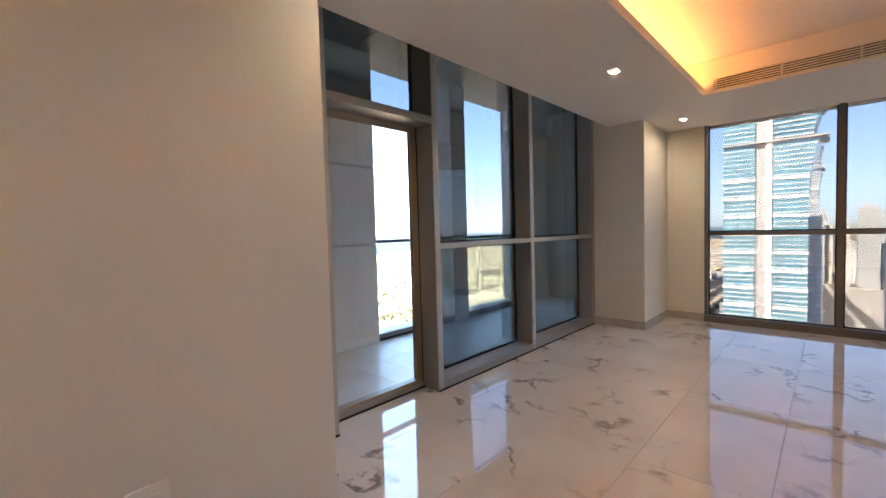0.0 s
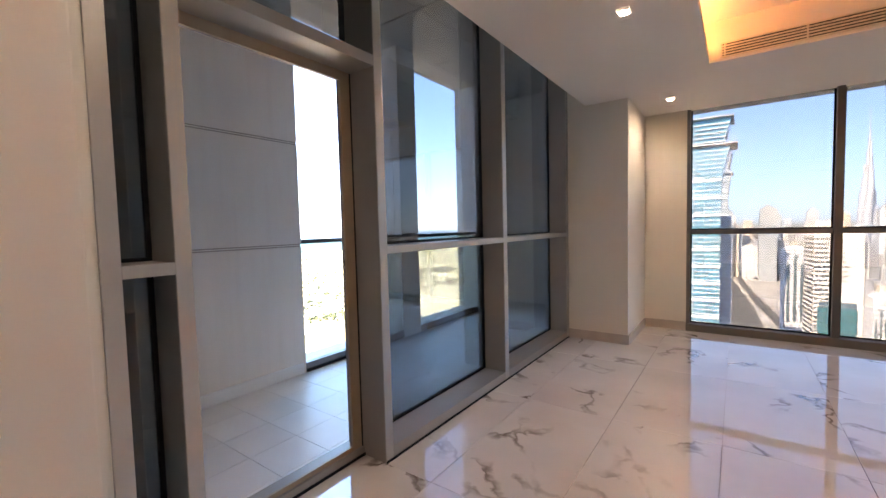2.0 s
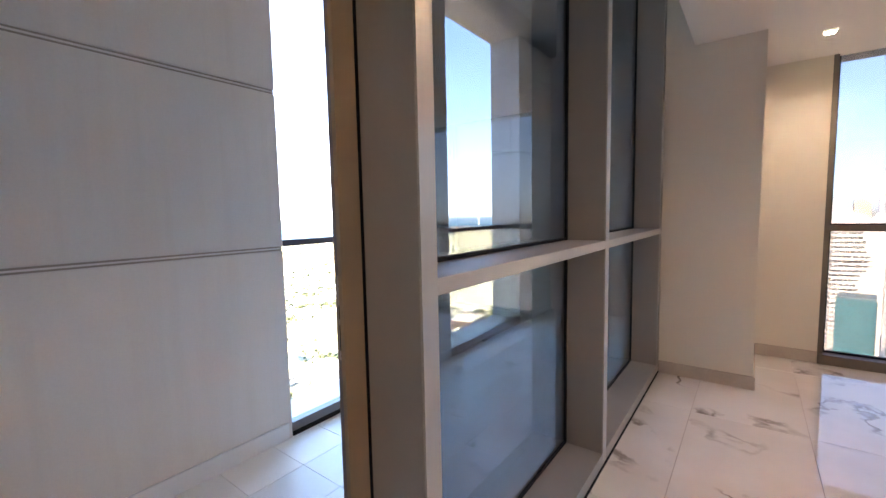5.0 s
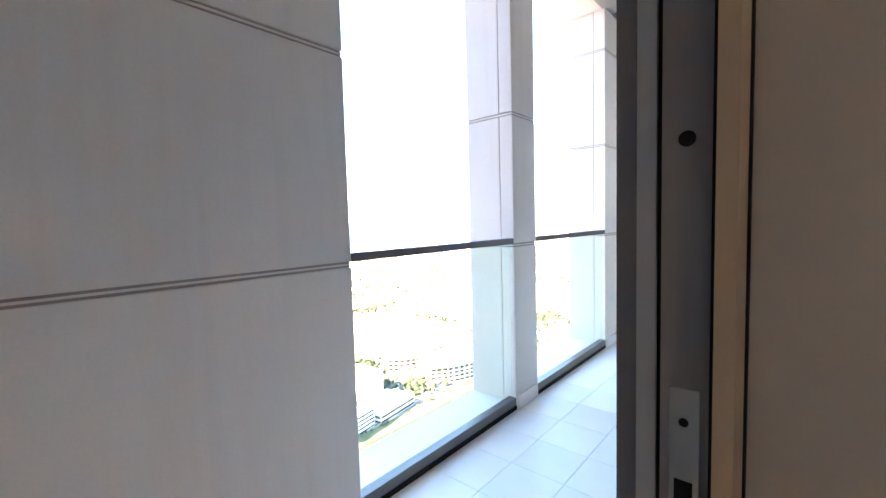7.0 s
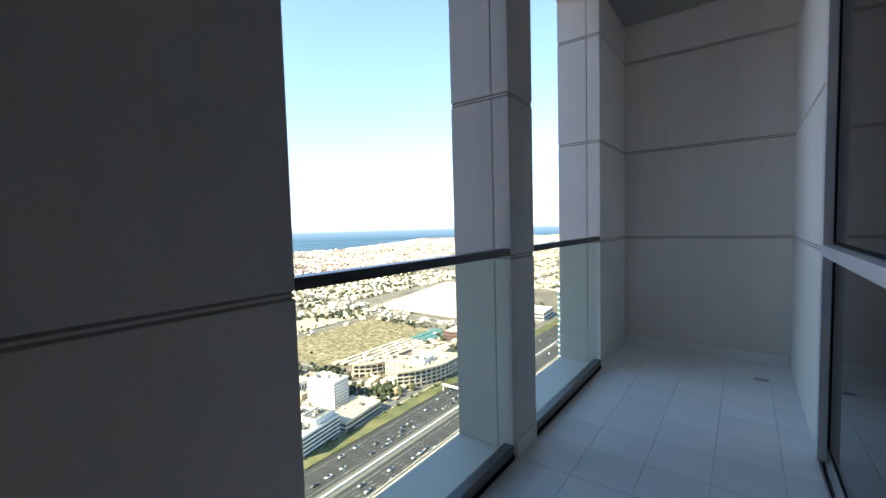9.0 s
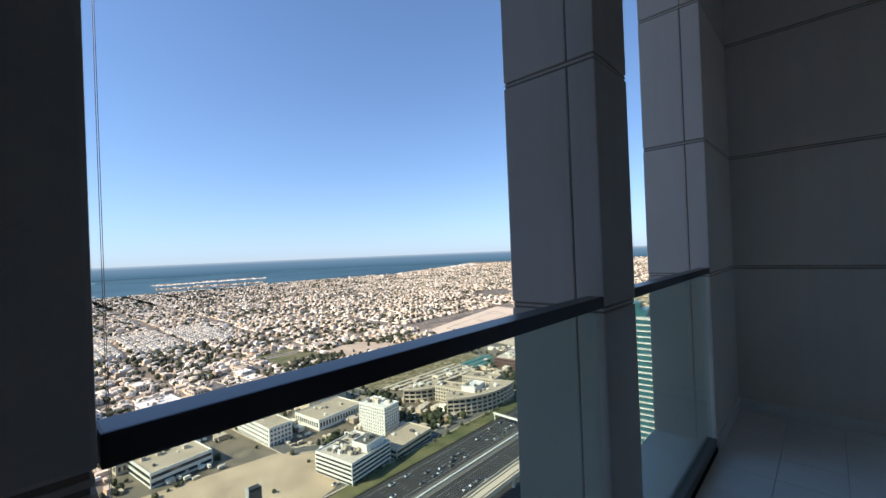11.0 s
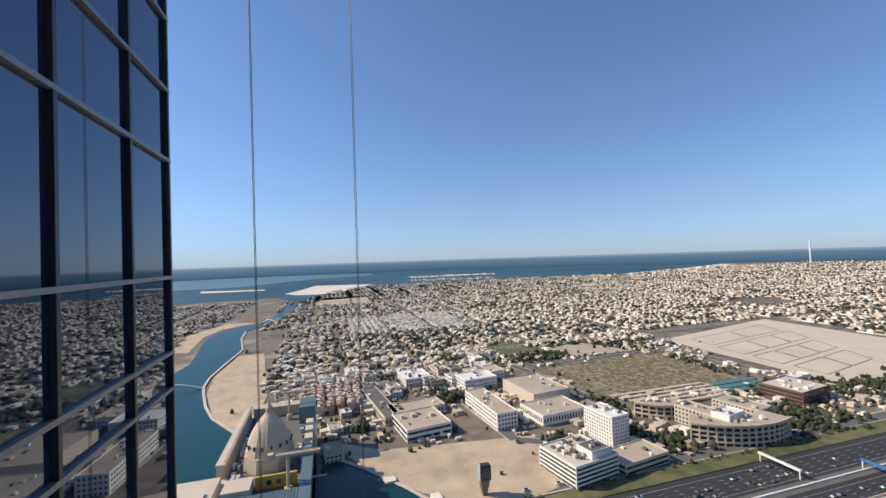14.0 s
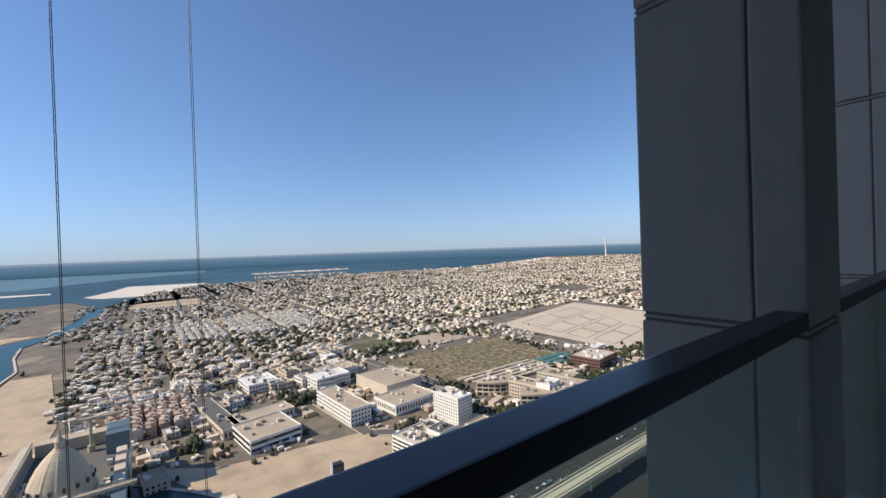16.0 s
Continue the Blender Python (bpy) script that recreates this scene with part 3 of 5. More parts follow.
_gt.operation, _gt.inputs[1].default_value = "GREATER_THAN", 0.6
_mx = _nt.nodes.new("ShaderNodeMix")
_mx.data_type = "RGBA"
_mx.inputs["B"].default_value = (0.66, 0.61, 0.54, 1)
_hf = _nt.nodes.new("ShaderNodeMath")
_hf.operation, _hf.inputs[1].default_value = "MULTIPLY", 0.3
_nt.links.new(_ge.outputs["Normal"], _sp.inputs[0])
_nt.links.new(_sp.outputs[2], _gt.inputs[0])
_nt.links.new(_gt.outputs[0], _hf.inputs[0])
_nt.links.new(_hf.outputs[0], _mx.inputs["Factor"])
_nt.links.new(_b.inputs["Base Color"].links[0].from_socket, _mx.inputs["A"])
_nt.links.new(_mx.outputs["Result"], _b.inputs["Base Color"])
M_WHITEROOF = shaded("white_roof_rows", [(0, (0.46, 0.42, 0.36)), (1, (0.70, 0.66, 0.58))])
M_ROSE = shaded("rose_plaster", [(0, (0.34, 0.23, 0.17)), (0.6, (0.46, 0.36, 0.29)), (1, (0.6, 0.55, 0.48))])
M_LEAF = shaded("dark_foliage", [(0, (0.022, 0.03, 0.012)), (0.6, (0.042, 0.05, 0.02)), (1, (0.07, 0.07, 0.033))], 0.8)
M_TAN = mat("tan_flat_roof", (0.43, 0.35, 0.26), 0.85, vary=0.24, scale=0.06, fine=0.7)
M_WHITE = mat("white_facade", (0.74, 0.71, 0.66), 0.7, vary=0.08, scale=0.08, fine=0.8)
M_CREAM = mat("cream_facade", (0.56, 0.48, 0.38), 0.75, vary=0.12, scale=0.08, fine=0.8)
M_DARKWIN = mat("dark_window_glass", (0.03, 0.04, 0.05), 0.12, vary=0.2, scale=0.3, spec=0.9)
M_TEALGLASS = mat("teal_tower_glass", (0.035, 0.14, 0.17), 0.08, 0.0, vary=0.2, scale=0.06, fine=0.7, spec=1.0)
M_BLUEGLASS = mat("blue_tower_glass", (0.08, 0.27, 0.38), 0.08, 0.0, vary=0.25, scale=0.05, fine=0.4, spec=1.0)
M_RUST = mat("dark_red_brick", (0.17, 0.075, 0.055), 0.8, vary=0.15, scale=0.2)
M_TURQ = mat("turquoise_shade_cloth", (0.07, 0.18, 0.175), 0.7, vary=0.1, scale=0.1)
M_DOME = mat("sandstone_dome", (0.50, 0.41, 0.29), 0.7, vary=0.12, scale=0.15, fine=1.2)
M_YELLOW = mat("ochre_wall", (0.52, 0.30, 0.06), 0.8, vary=0.1, scale=0.2)
M_SLATE = mat("blue_grey_metal_roof", (0.13, 0.19, 0.21), 0.5, 0.3, vary=0.12, scale=0.2)
# these pale facade colours also carry the haze of distance
M_FAR = shaded("far_tower_facade", [(0, (0.62, 0.62, 0.61)), (0.3, (0.80, 0.81, 0.82)), (0.5, (0.46, 0.49, 0.52)), (0.7, (0.68, 0.66, 0.63)), (1, (0.84, 0.85, 0.86))])
M_PALEGROUND = shaded("pale_interchange_ground", [(0.36, (0.52, 0.49, 0.44)), (0.48, (0.30, 0.29, 0.25)), (0.56, (0.58, 0.55, 0.50)), (0.66, (0.40, 0.37, 0.32))], island=False, scale=0.03, fine=0.3)
M_BAND = mat("white_tower_band", (0.76, 0.77, 0.78), 0.6, vary=0.04, scale=0.1, fine=0.8)
M_FARGREY = mat("pale_grey_cladding", (0.42, 0.44, 0.46), 0.5, 0.1, vary=0.08, scale=0.08, fine=0.6)
M_FARGLASS = mat("grey_blue_tower_glass", (0.22, 0.29, 0.36), 0.15, 0.0, vary=0.15, scale=0.05, fine=0.5, spec=0.8)
M_SPIRE = mat("grey_blue_steel_glass", (0.50, 0.53, 0.57), 0.4, 0.2, vary=0.15, scale=0.05, fine=0.4)
# storey lines on the far facades
_nt = M_FAR.node_tree
_b = _nt.nodes["Principled BSDF"]
_tc, _sp = _nt.nodes.new("ShaderNodeTexCoord"), _nt.nodes.new("ShaderNodeSeparateXYZ")
_pp, _lt = _nt.nodes.new("ShaderNodeMath"), _nt.nodes.new("ShaderNodeMath")
_pp.operation, _pp.inputs[1].default_value = "FLOORED_MODULO", 3.6
_lt.operation, _lt.inputs[1].default_value = "LESS_THAN", 1.3
_hf = _nt.nodes.new("ShaderNodeMath")
_hf.operation, _hf.inputs[1].default_value = "MULTIPLY", 0.8
_nt.links.new(_tc.outputs["Object"], _sp.inputs[0])
_nt.links.new(_sp.outputs[2], _pp.inputs[0])
_nt.links.new(_pp.outputs[0], _lt.inputs[0])
_ad, _pq, _lq, _mm = [_nt.nodes.new("ShaderNodeMath") for _ in range(4)]
_ad.operation = "ADD"
_pq.operation, _pq.inputs[1].default_value = "FLOORED_MODULO", 7.3
_lq.operation, _lq.inputs[1].default_value = "LESS_THAN", 3.2
_mm.operation = "MAXIMUM"
_nt.links.new(_sp.outputs[0], _ad.inputs[0])
_nt.links.new(_sp.outputs[1], _ad.inputs[1])
_nt.links.new(_ad.outputs[0], _pq.inputs[0])
_nt.links.new(_pq.outputs[0], _lq.inputs[0])
_nt.links.new(_lt.outputs[0], _mm.inputs[0])
_nt.links.new(_lq.outputs[0], _mm.inputs[1])
_nt.links.new(_mm.outputs[0], _hf.inputs[0])
_mx = _nt.nodes.new("ShaderNodeMix")
_mx.data_type = "RGBA"
_mx.inputs["B"].default_value = (0.13, 0.15, 0.17, 1)
_nt.links.new(_hf.outputs[0], _mx.inputs["Factor"])
_nt.links.new(_b.inputs["Base Color"].links[0].from_socket, _mx.inputs["A"])
_nt.links.new(_mx.outputs["Result"], _b.inputs["Base Color"])


def sheet(name, points, z, material, label, category):
    bm = bmesh.new()
    bm.faces.new([bm.verts.new((x, y, z)) for x, y in points])
    bmesh.ops.triangulate(bm, faces=bm.faces[:])
    return structure(link(name, bm, material), label, category)


def inside(x, y, poly):
    hit = False
    for (x0, y0), (x1, y1) in zip(poly, poly[1:] + poly[:1]):
        if (y0 > y) != (y1 > y) and x < (x1 - x0) * (y - y0) / (y1 - y0) + x0:
            hit = not hit
    return hit


R = 4900
bm = bmesh.new()
bmesh.ops.create_circle(bm, cap_ends=True, radius=R, segments=96, matrix=Matrix.Translation((0, 0, G)))
structure(link("ground", bm, M_GROUND), "sandy city ground reaching to the horizon", "ground")

# glowing backdrop rim where sea and land meet sky, haze painted into its colours
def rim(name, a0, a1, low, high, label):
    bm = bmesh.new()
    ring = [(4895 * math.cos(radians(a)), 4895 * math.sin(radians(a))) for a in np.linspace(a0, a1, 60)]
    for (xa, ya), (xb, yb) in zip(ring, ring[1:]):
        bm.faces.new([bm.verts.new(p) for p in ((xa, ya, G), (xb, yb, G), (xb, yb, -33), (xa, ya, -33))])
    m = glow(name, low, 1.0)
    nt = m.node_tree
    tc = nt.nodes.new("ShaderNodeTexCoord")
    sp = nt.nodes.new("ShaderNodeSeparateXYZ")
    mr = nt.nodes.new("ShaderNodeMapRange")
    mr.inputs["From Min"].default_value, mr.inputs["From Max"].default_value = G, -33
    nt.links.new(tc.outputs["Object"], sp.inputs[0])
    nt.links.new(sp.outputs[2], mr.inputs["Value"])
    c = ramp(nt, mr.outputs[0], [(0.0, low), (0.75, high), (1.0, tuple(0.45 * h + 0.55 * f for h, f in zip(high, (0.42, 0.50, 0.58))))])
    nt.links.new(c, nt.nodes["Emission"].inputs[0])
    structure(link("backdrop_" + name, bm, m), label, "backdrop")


rim("sea_haze_glow", 98, 258, (0.05, 0.12, 0.19), (0.12, 0.205, 0.30), "glowing backdrop of distant sea, haze painted in up to the horizon")
rim("land_haze_glow", -102, 98, (0.26, 0.25, 0.23), (0.34, 0.37, 0.38), "glowing backdrop of distant land, haze painted in up to the horizon")
COAST = [(-1200, -4700), (-1500, -2000), (-1750, -900), (-1818, -501), (-1844, -371), (-1900, -200), (-1620, -112), (-1600, -92), (-2000, 20), (-2262, 145), (-2369, 460), (-2365, 1023), (-2246, 1614), (-2219, 1867), (-2432, 2482), (-2900, 3500), (-3150, 3740)]
arc = [(R * math.cos(a) * 0.998, R * math.sin(a) * 0.998) for a in np.linspace(radians(130), radians(256), 40)]
SEA = COAST + arc
sheet("water_sea", SEA, G + 0.8, M_SEA, "blue sea out to the horizon", "sea")
CANAL = [(-1640, -104), (-1507, -81), (-1168, -112), (-995, -168), (-900, -160), (-787, -138), (-700, -144), (-615, -148), (-570, -144), (-535, -135), (-490, -122), (-450, -106), (-407, -79), (-370, -38), (-333, 1), (-303, 27), (-268, 51), (-200, 90), (-100, 110), (-100, 40), (-180, 0), (-260, -90), (-380, -190), (-480, -215), (-560, -220), (-640, -205), (-709, -196), (-806, -210), (-900, -226), (-965, -228), (-1040, -212), (-1120, -145), (-1507, -118)]
sheet("water_canal", CANAL, G + 0.9, M_CANAL, "teal canal winding through the city", "water")
# light promenade edging the canal
bm = bmesh.new()
for (x0, y0), (x1, y1) in zip(CANAL[3:17], CANAL[4:18]):
    v = Vector((x1 - x0, y1 - y0, 0)).normalized()
    n = Vector((-v.y, v.x, 0)) * -3
    bm.faces.new([bm.verts.new(p) for p in ((x0, y0, G + 1.4), (x1, y1, G + 1.4), (x1 - n.x, y1 - n.y, G + 1.4), (x0 - n.x, y0 - n.y, G + 1.4))])
structure(link("pavement_promenade", bm, M_CREAM), "pale stone promenade along the canal", "pavement")
ISLES = [("sand_spit", [(-2057, -179), (-2300, -110), (-2606, -51), (-2493, 285), (-2200, 160), (-1911, 30), (-1950, -120)], M_PALESAND),
         ("sand_island", [(-2582, -669), (-2476, -322), (-2400, -310), (-2420, -620)], M_PALESAND),
         ("built_island", [(-3184, 618), (-3190, 1000), (-3177, 1375), (-3000, 1290), (-3040, 900), (-3020, 660)], M_PALESAND),
         ("built_island", [(-2557, 531), (-2500, 800), (-2421, 1048), (-2600, 1100), (-2760, 800), (-2720, 560)], M_GROUND),
         ("port_sand", [(-2276, 1915), (-2538, 2650), (-2900, 3500), (-2800, 3500), (-2500, 3000), (-2240, 2300)], M_PALESAND)]
M_BEACH = mat("white_beach_sand", (0.66, 0.60, 0.51), 0.9, vary=0.08, scale=0.01, fine=0.2)
for name, pts, m in ISLES:
    sheet("ground_" + name, pts, G + 1.2, M_BEACH if m is M_PALESAND else m, "pale sand spit in the shallow sea", "sand")
sheet("water_shallow", [(-2650, -1500), (-4400, -1900), (-4700, -500), (-4400, 500), (-3900, 420), (-3500, -100), (-2900, -500)], G + 1.0, M_SHALLOW, "pale shallow water off the coast", "sea")

LOTS = {
    "sand_plot": ([(-560, 541), (-634, 872), (-375, 842), (-302, 683), (-313, 532)], M_PALESAND, "pale levelled sand building plot"),
    "scrub_field": ([(-492, 270), (-492, 462), (-352, 458), (-369, 276)], M_SCRUB, "dry scrub field with brown grass"),
    "sand_lot": ([(-362, 2), (-330, 44), (-312, 165), (-240, 150), (-226, 96), (-262, 60), (-310, 26)], M_SAND, "bare sandy lot beside the canal"),
    "canal_sand": ([(-743, -96), (-507, -62), (-407, -66), (-412, -80), (-451, -104), (-540, -132), (-620, -142), (-740, -134)], M_SAND, "bare sandy canal bank"),
    "left_sand": ([(-1130, -160), (-1050, -225), (-965, -240), (-800, -225), (-820, -260), (-1000, -280), (-1150, -230)], M_SAND, "sandy bank across the canal"),
    "beach_field": ([(-1480, -40), (-1450, 150), (-1650, 170), (-1700, 0)], M_SAND, "open sandy ground near the coast"),
    "pitch": ([(-470, 120), (-450, 122), (-452, 145), (-474, 142)], M_GRASS, "small green sports pitch"),
    "pitch_large": ([(-640, 250), (-560, 262), (-570, 330), (-655, 320)], M_GRASS, "green sports ground"),
    "school_sand": ([(-590, 340), (-520, 350), (-525, 440), (-600, 430)], M_TAN, "tan sports court beside trees"),
}
for name, (pts, m, label) in LOTS.items():
    sheet("ground_" + name, pts, G + (1.0 if name == "sand_plot" else 0.6), m, label, "ground")
# parcels marked out on the sand plot by dark tracks, low heaps along them
def strips(name, lines, width, z, material, label, category):
    bm = bmesh.new()
    for a, b2 in lines:
        a, b2 = Vector(a), Vector(b2)
        v = (b2 - a).normalized()
        n = Vector((-v.y, v.x)) * width / 2
        bm.faces.new([bm.verts.new((*q, z)) for q in (a + n, b2 + n, b2 - n, a - n)])
    return structure(link(name, bm, material), label, category)


def plot(u, v):
    """A spot on the sand plot: u along the highway, v away from it."""
    near, far = Vector((-318, 540)).lerp(Vector((-345, 680)), u), Vector((-556, 552)).lerp(Vector((-618, 850)), u)
    return near.lerp(far, v)


lines = []
for v0, v1, cuts in ((0.06, 0.22, (0.1, 0.55, 0.95)), (0.27, 0.44, (0.08, 0.36, 0.66, 0.95)), (0.49, 0.68, (0.08, 0.4, 0.7, 0.96)), (0.73, 0.92, (0.1, 0.5, 0.9))):
    for u0, u1 in zip(cuts, cuts[1:]):
        u0, u1 = u0 + 0.012, u1 - 0.012
        c = [plot(u0, v0), plot(u1, v0), plot(u1, v1), plot(u0, v1)]
        lines += list(zip(c, c[1:] + c[:1]))
strips("road_tracks", lines, 1.5, G + 1.15, M_SIDE, "dark dirt tracks around parcels of the sand plot", "track")


def road(name, a, b2, width, material=None, z=0.4, label="grey city street"):
    a, b2 = Vector(a), Vector(b2)
    v = (b2 - a).normalized()
    n = Vector((-v.y, v.x)) * width / 2
    if width < 13 and z < 1 and a.x > -1000:
        for k in (-1, 1):
            strips("kerb", [(a + n * k * 1.12, b2 + n * k * 1.12)], 1.3, G + z + 0.12, M_CREAM, "pale kerb and footway beside the street", "kerb")
    return sheet(name, [tuple(q) for q in (a + n, b2 + n, b2 - n, a - n)], G + z, material or M_SIDE, label, "road")


road("road_highway", (-172, -600), (-172, 3200), 94, M_ROAD, 1.0, "wide dark asphalt highway with many lanes")
sheet("ground_verge", [(-220, 100), (-219, 900), (-236, 900), (-234, 150)], G + 1.0, M_GRASS, "grass verge along the highway", "grass")
road("road_service", (-241, 120), (-243, 1200), 11)
road("road_a", (-700, 222), (-440, 256), 12, z=0.7)
road("road_b", (-440, 256), (-330, 268), 12, z=0.7)
road("road_c", (-513, 232), (-519, 900), 12, z=0.75)
road("road_d", (-560, 126), (-310, 150), 11, z=0.7)
road("road_e", (-310, 150), (-245, 244), 10, z=0.75)
road("road_f", (-620, -60), (-620, 900), 10, z=0.7)
road("road_g", (-300, 500), (-560, 520), 12, z=0.7)
for k, x in enumerate((-760, -900, -1080, -1300, -1550, -1800, -2050)):
    road("road_h", (x, -80), (x - 120, 2600), 12, z=0.7)
for k in range(12):
    road("road_i", (-640, 60 + k * 230), (-2250, 120 + k * 215), 11, z=0.65)
# lane paint, barriers
bm = bmesh.new()
for x in (-214, -209.5, -206, -202.5, -199, -195.5, -180, -176.5, -173, -169.5, -166):
    solid = x in (-214, -195.5, -180, -166)
    y = 100
    while y < 900:
        ln = 40 if solid else 4
        x0, x1, y1 = x - 0.14, x + 0.14, y + ln
        bm.faces.new([bm.verts.new(p) for p in ((x0, y, G + 1.15), (x1, y, G + 1.15), (x1, y1, G + 1.15), (x0, y1, G + 1.15))])
        y += 40 if solid else 12
tagged(link("lane_marking", bm, M_PAINTLINE), "white painted lane markings on the highway", "road marking", kind="stuff")
ba = empty("crash_barrier", "pale concrete median barrier along the highway", "barrier", at=(-188, 0, G + 1))
part("wall", box(-0.5, 0.5, 90, 1500, 0, 1.1, 0.1), M_WHITE, ba)
part("strip", box(-4.5, 4.5, 90, 1500, 0, 0.25), M_SIDE, ba)
via = empty("rail_viaduct", "pale concrete elevated rail track beside the highway", "viaduct", at=(-150, 0, G + 1))
part("deck", box(-5, 5, 60, 1500, 9, 10.6, 0.2), M_CREAM, via)
for x in (-5, 4.6):
    part("parapet", box(x, x + 0.4, 60, 1500, 10.6, 11.8), M_CREAM, via)
for x in (-2.4, 2.2):
    part("rail", box(x, x + 0.3, 60, 1500, 10.6, 10.9), M_MULLION, via)
for k in range(26):
    part("pier", rod((0, 90 + k * 32, 0), (0, 90 + k * 32, 9), 1.1, 10), M_CREAM, via)


def gantry(x0, x1, y, m):
    g = empty("sign_gantry", "overhead road sign gantry across the highway lanes", "sign gantry", group="highway gantries", at=(0, y, G + 1))
    for x in (x0, x1):
        part("post", box(x - 0.3, x + 0.3, -0.3, 0.3, 0, 5.5), M_WHITE, g)
    part("beam", box(x0 - 1, x1 + 1, -0.9, 0.9, 5.2, 6.6, 0.2), m, g)


M_BLUE = mat("blue_bridge_cladding", (0.05, 0.17, 0.42), 0.5, vary=0.1)
gantry(-219, -194, 293, M_WHITE)
gantry(-190, -164, 345, M_BLUE)

# ---- cars ----
M_CARW = mat("car_paint", (0.55, 0.55, 0.55), 0.3, 0.2, vary=0.02, random_tint=0.7)
car = empty("car", "small car driving on the highway, pale or dark paint", "car", group="cars on the highway", at=(-211.5, 170, G + 1.1))
part("body", box(-0.9, 0.9, -2.2, 2.2, 0.25, 0.95, 0.18), M_CARW, car)
bm = box(-0.78, 0.78, -1.2, 1.0, 0.95, 1.5, 0.2)
part("cabin", bm, M_DARKWIN, car)
for x in (-0.85, 0.85):
    for y in (-1.4, 1.4):
        part("wheel", rod((x - 0.1, y, 0.32), (x + 0.1, y, 0.32), 0.32, 10), M_GASKET, car)
rng = random.Random(4)
for k in range(64):
    x = rng.choice((-211.5, -207.7, -204.2, -200.7, -197.2, -178.2, -174.7, -171.2, -167.7, -241))
    y = 110 + 420 * rng.random() ** 1.2 + rng.random() * 8
    copy_thing(car, pose(x, y, G + 1.1, 0, 0, 180 if x > -190 else 0))


# ---- joined small houses and trees ----
def boxes(name, rows, material, label, category):
    """rows of x, y, z, half width, half depth, height, turn."""
    a = np.array(rows, float)
    c, s = np.cos(a[:, 6]), np.sin(a[:, 6])
    verts = np.zeros((len(a), 8, 3))
    for k, (u, v, h) in enumerate(((-1, -1, 0), (1, -1, 0), (1, 1, 0), (-1, 1, 0), (-1, -1, 1), (1, -1, 1), (1, 1, 1), (-1, 1, 1))):
        px, py = u * a[:, 3], v * a[:, 4]
        verts[:, k, 0] = a[:, 0] + px * c - py * s
        verts[:, k, 1] = a[:, 1] + px * s + py * c
        verts[:, k, 2] = a[:, 2] + h * a[:, 5]
    quads = np.array([(0, 1, 5, 4), (1, 2, 6, 5), (2, 3, 7, 6), (3, 0, 4, 7), (4, 5, 6, 7)])
    faces = (np.arange(len(a))[:, None, None] * 8 + quads[None]).reshape(-1, 4)
    me = bpy.data.meshes.new(name)
    me.from_pydata(verts.reshape(-1, 3).tolist(), [], faces.tolist())
    me.materials.append(material)
    return tagged(new(name, me), label, category, kind="stuff")


def clumps(name, rows, material, label, category, sub=1):
    bm = bmesh.new()
    bmesh.ops.create_icosphere(bm, subdivisions=sub, radius=1)
    bv = np.array([v.co for v in bm.verts])
    bf = np.array([[v.index for v in f.verts] for f in bm.faces])
    bm.free()
    g = np.random.default_rng(7)
    a = np.array(rows, float)
    jit = 1 + g.uniform(-0.3, 0.3, (len(a), len(bv), 1))
    verts = bv[None] * jit * a[:, None, 3:6] + a[:, None, :3]
    faces = (np.arange(len(a))[:, None, None] * len(bv) + bf[None]).reshape(-1, 3)
    me = bpy.data.meshes.new(name)
    me.from_pydata(verts.reshape(-1, 3).tolist(), [], faces.tolist())
    me.materials.append(material)
    return tagged(new(name, me), label, category, kind="stuff")


keep_out = [SEA, CANAL] + [v[0] for k, v in LOTS.items()]
rng = random.Random(11)
houses, trees, rows_white, far_houses = [], [], [], []


def free(x, y):
    return not any(inside(x, y, p) for p in keep_out)


def villa(x, y, turn, big=1.0):
    w, d, h = rng.uniform(2.2, 5.3) * big, rng.uniform(2.2, 5.8) * big, rng.choice((2.6, 3.0, 3.4, 4.6, 5.6))
    houses.append((x, y, G, w, d, h, turn))
    houses.append((x + rng.uniform(-2, 2), y + rng.uniform(-2, 2), G, w * rng.uniform(0.4, 0.7), d * rng.uniform(0.4, 0.7), h + rng.uniform(0.8, 2.4), turn))
    if rng.random() < 0.6:
        houses.append((x + w * 1.1, y - d * 0.7, G, rng.uniform(2, 4), rng.uniform(2, 4.5), rng.uniform(3, 4.5), turn))


def suburb(x0, x1, y0, y1, sx, sy, turn, big=1.0, fill=0.8, green=1.05):
    y = y0
    while y < y1:
        x = x0
        while x < x1:
            px, py = x + rng.uniform(-4, 4), y + rng.uniform(-4, 4)
            street = round((x - x0) / sx) % 9 == 0 or round((y - y0) / sy) % 7 == 0
            if not street and free(px, py) and noise.noise(Vector((px * 0.004, py * 0.004, 3))) > -0.62:
                if rng.random() < fill + 0.35 * noise.noise(Vector((px * 0.006, py * 0.006, 1))):
                    villa(px, py, turn + rng.uniform(-0.06, 0.06), big)
                    if px > -1500:
                        houses.append((px - sx * 0.46, py, G, 0.25, sy * 0.5, 2.2, turn))
                        houses.append((px, py - sy * 0.46, G, sx * 0.5, 0.25, 2.2, turn))
                lush = 0.5 + 1.3 * max(0.0, noise.noise(Vector((px * 0.009, py * 0.009, 7))) + 0.25)
                while rng.random() < green * lush and lush > 0.05:
                    r = rng.uniform(1.2, 3.0) * big
                    trees.append((px + rng.uniform(6, 14), py + rng.uniform(-12, 12), G + r * 1.2, r * rng.uniform(0.9, 1.9), r * rng.uniform(0.9, 1.9), r * 1.2))
                    lush -= 0.45
            x += sx
        y += sy


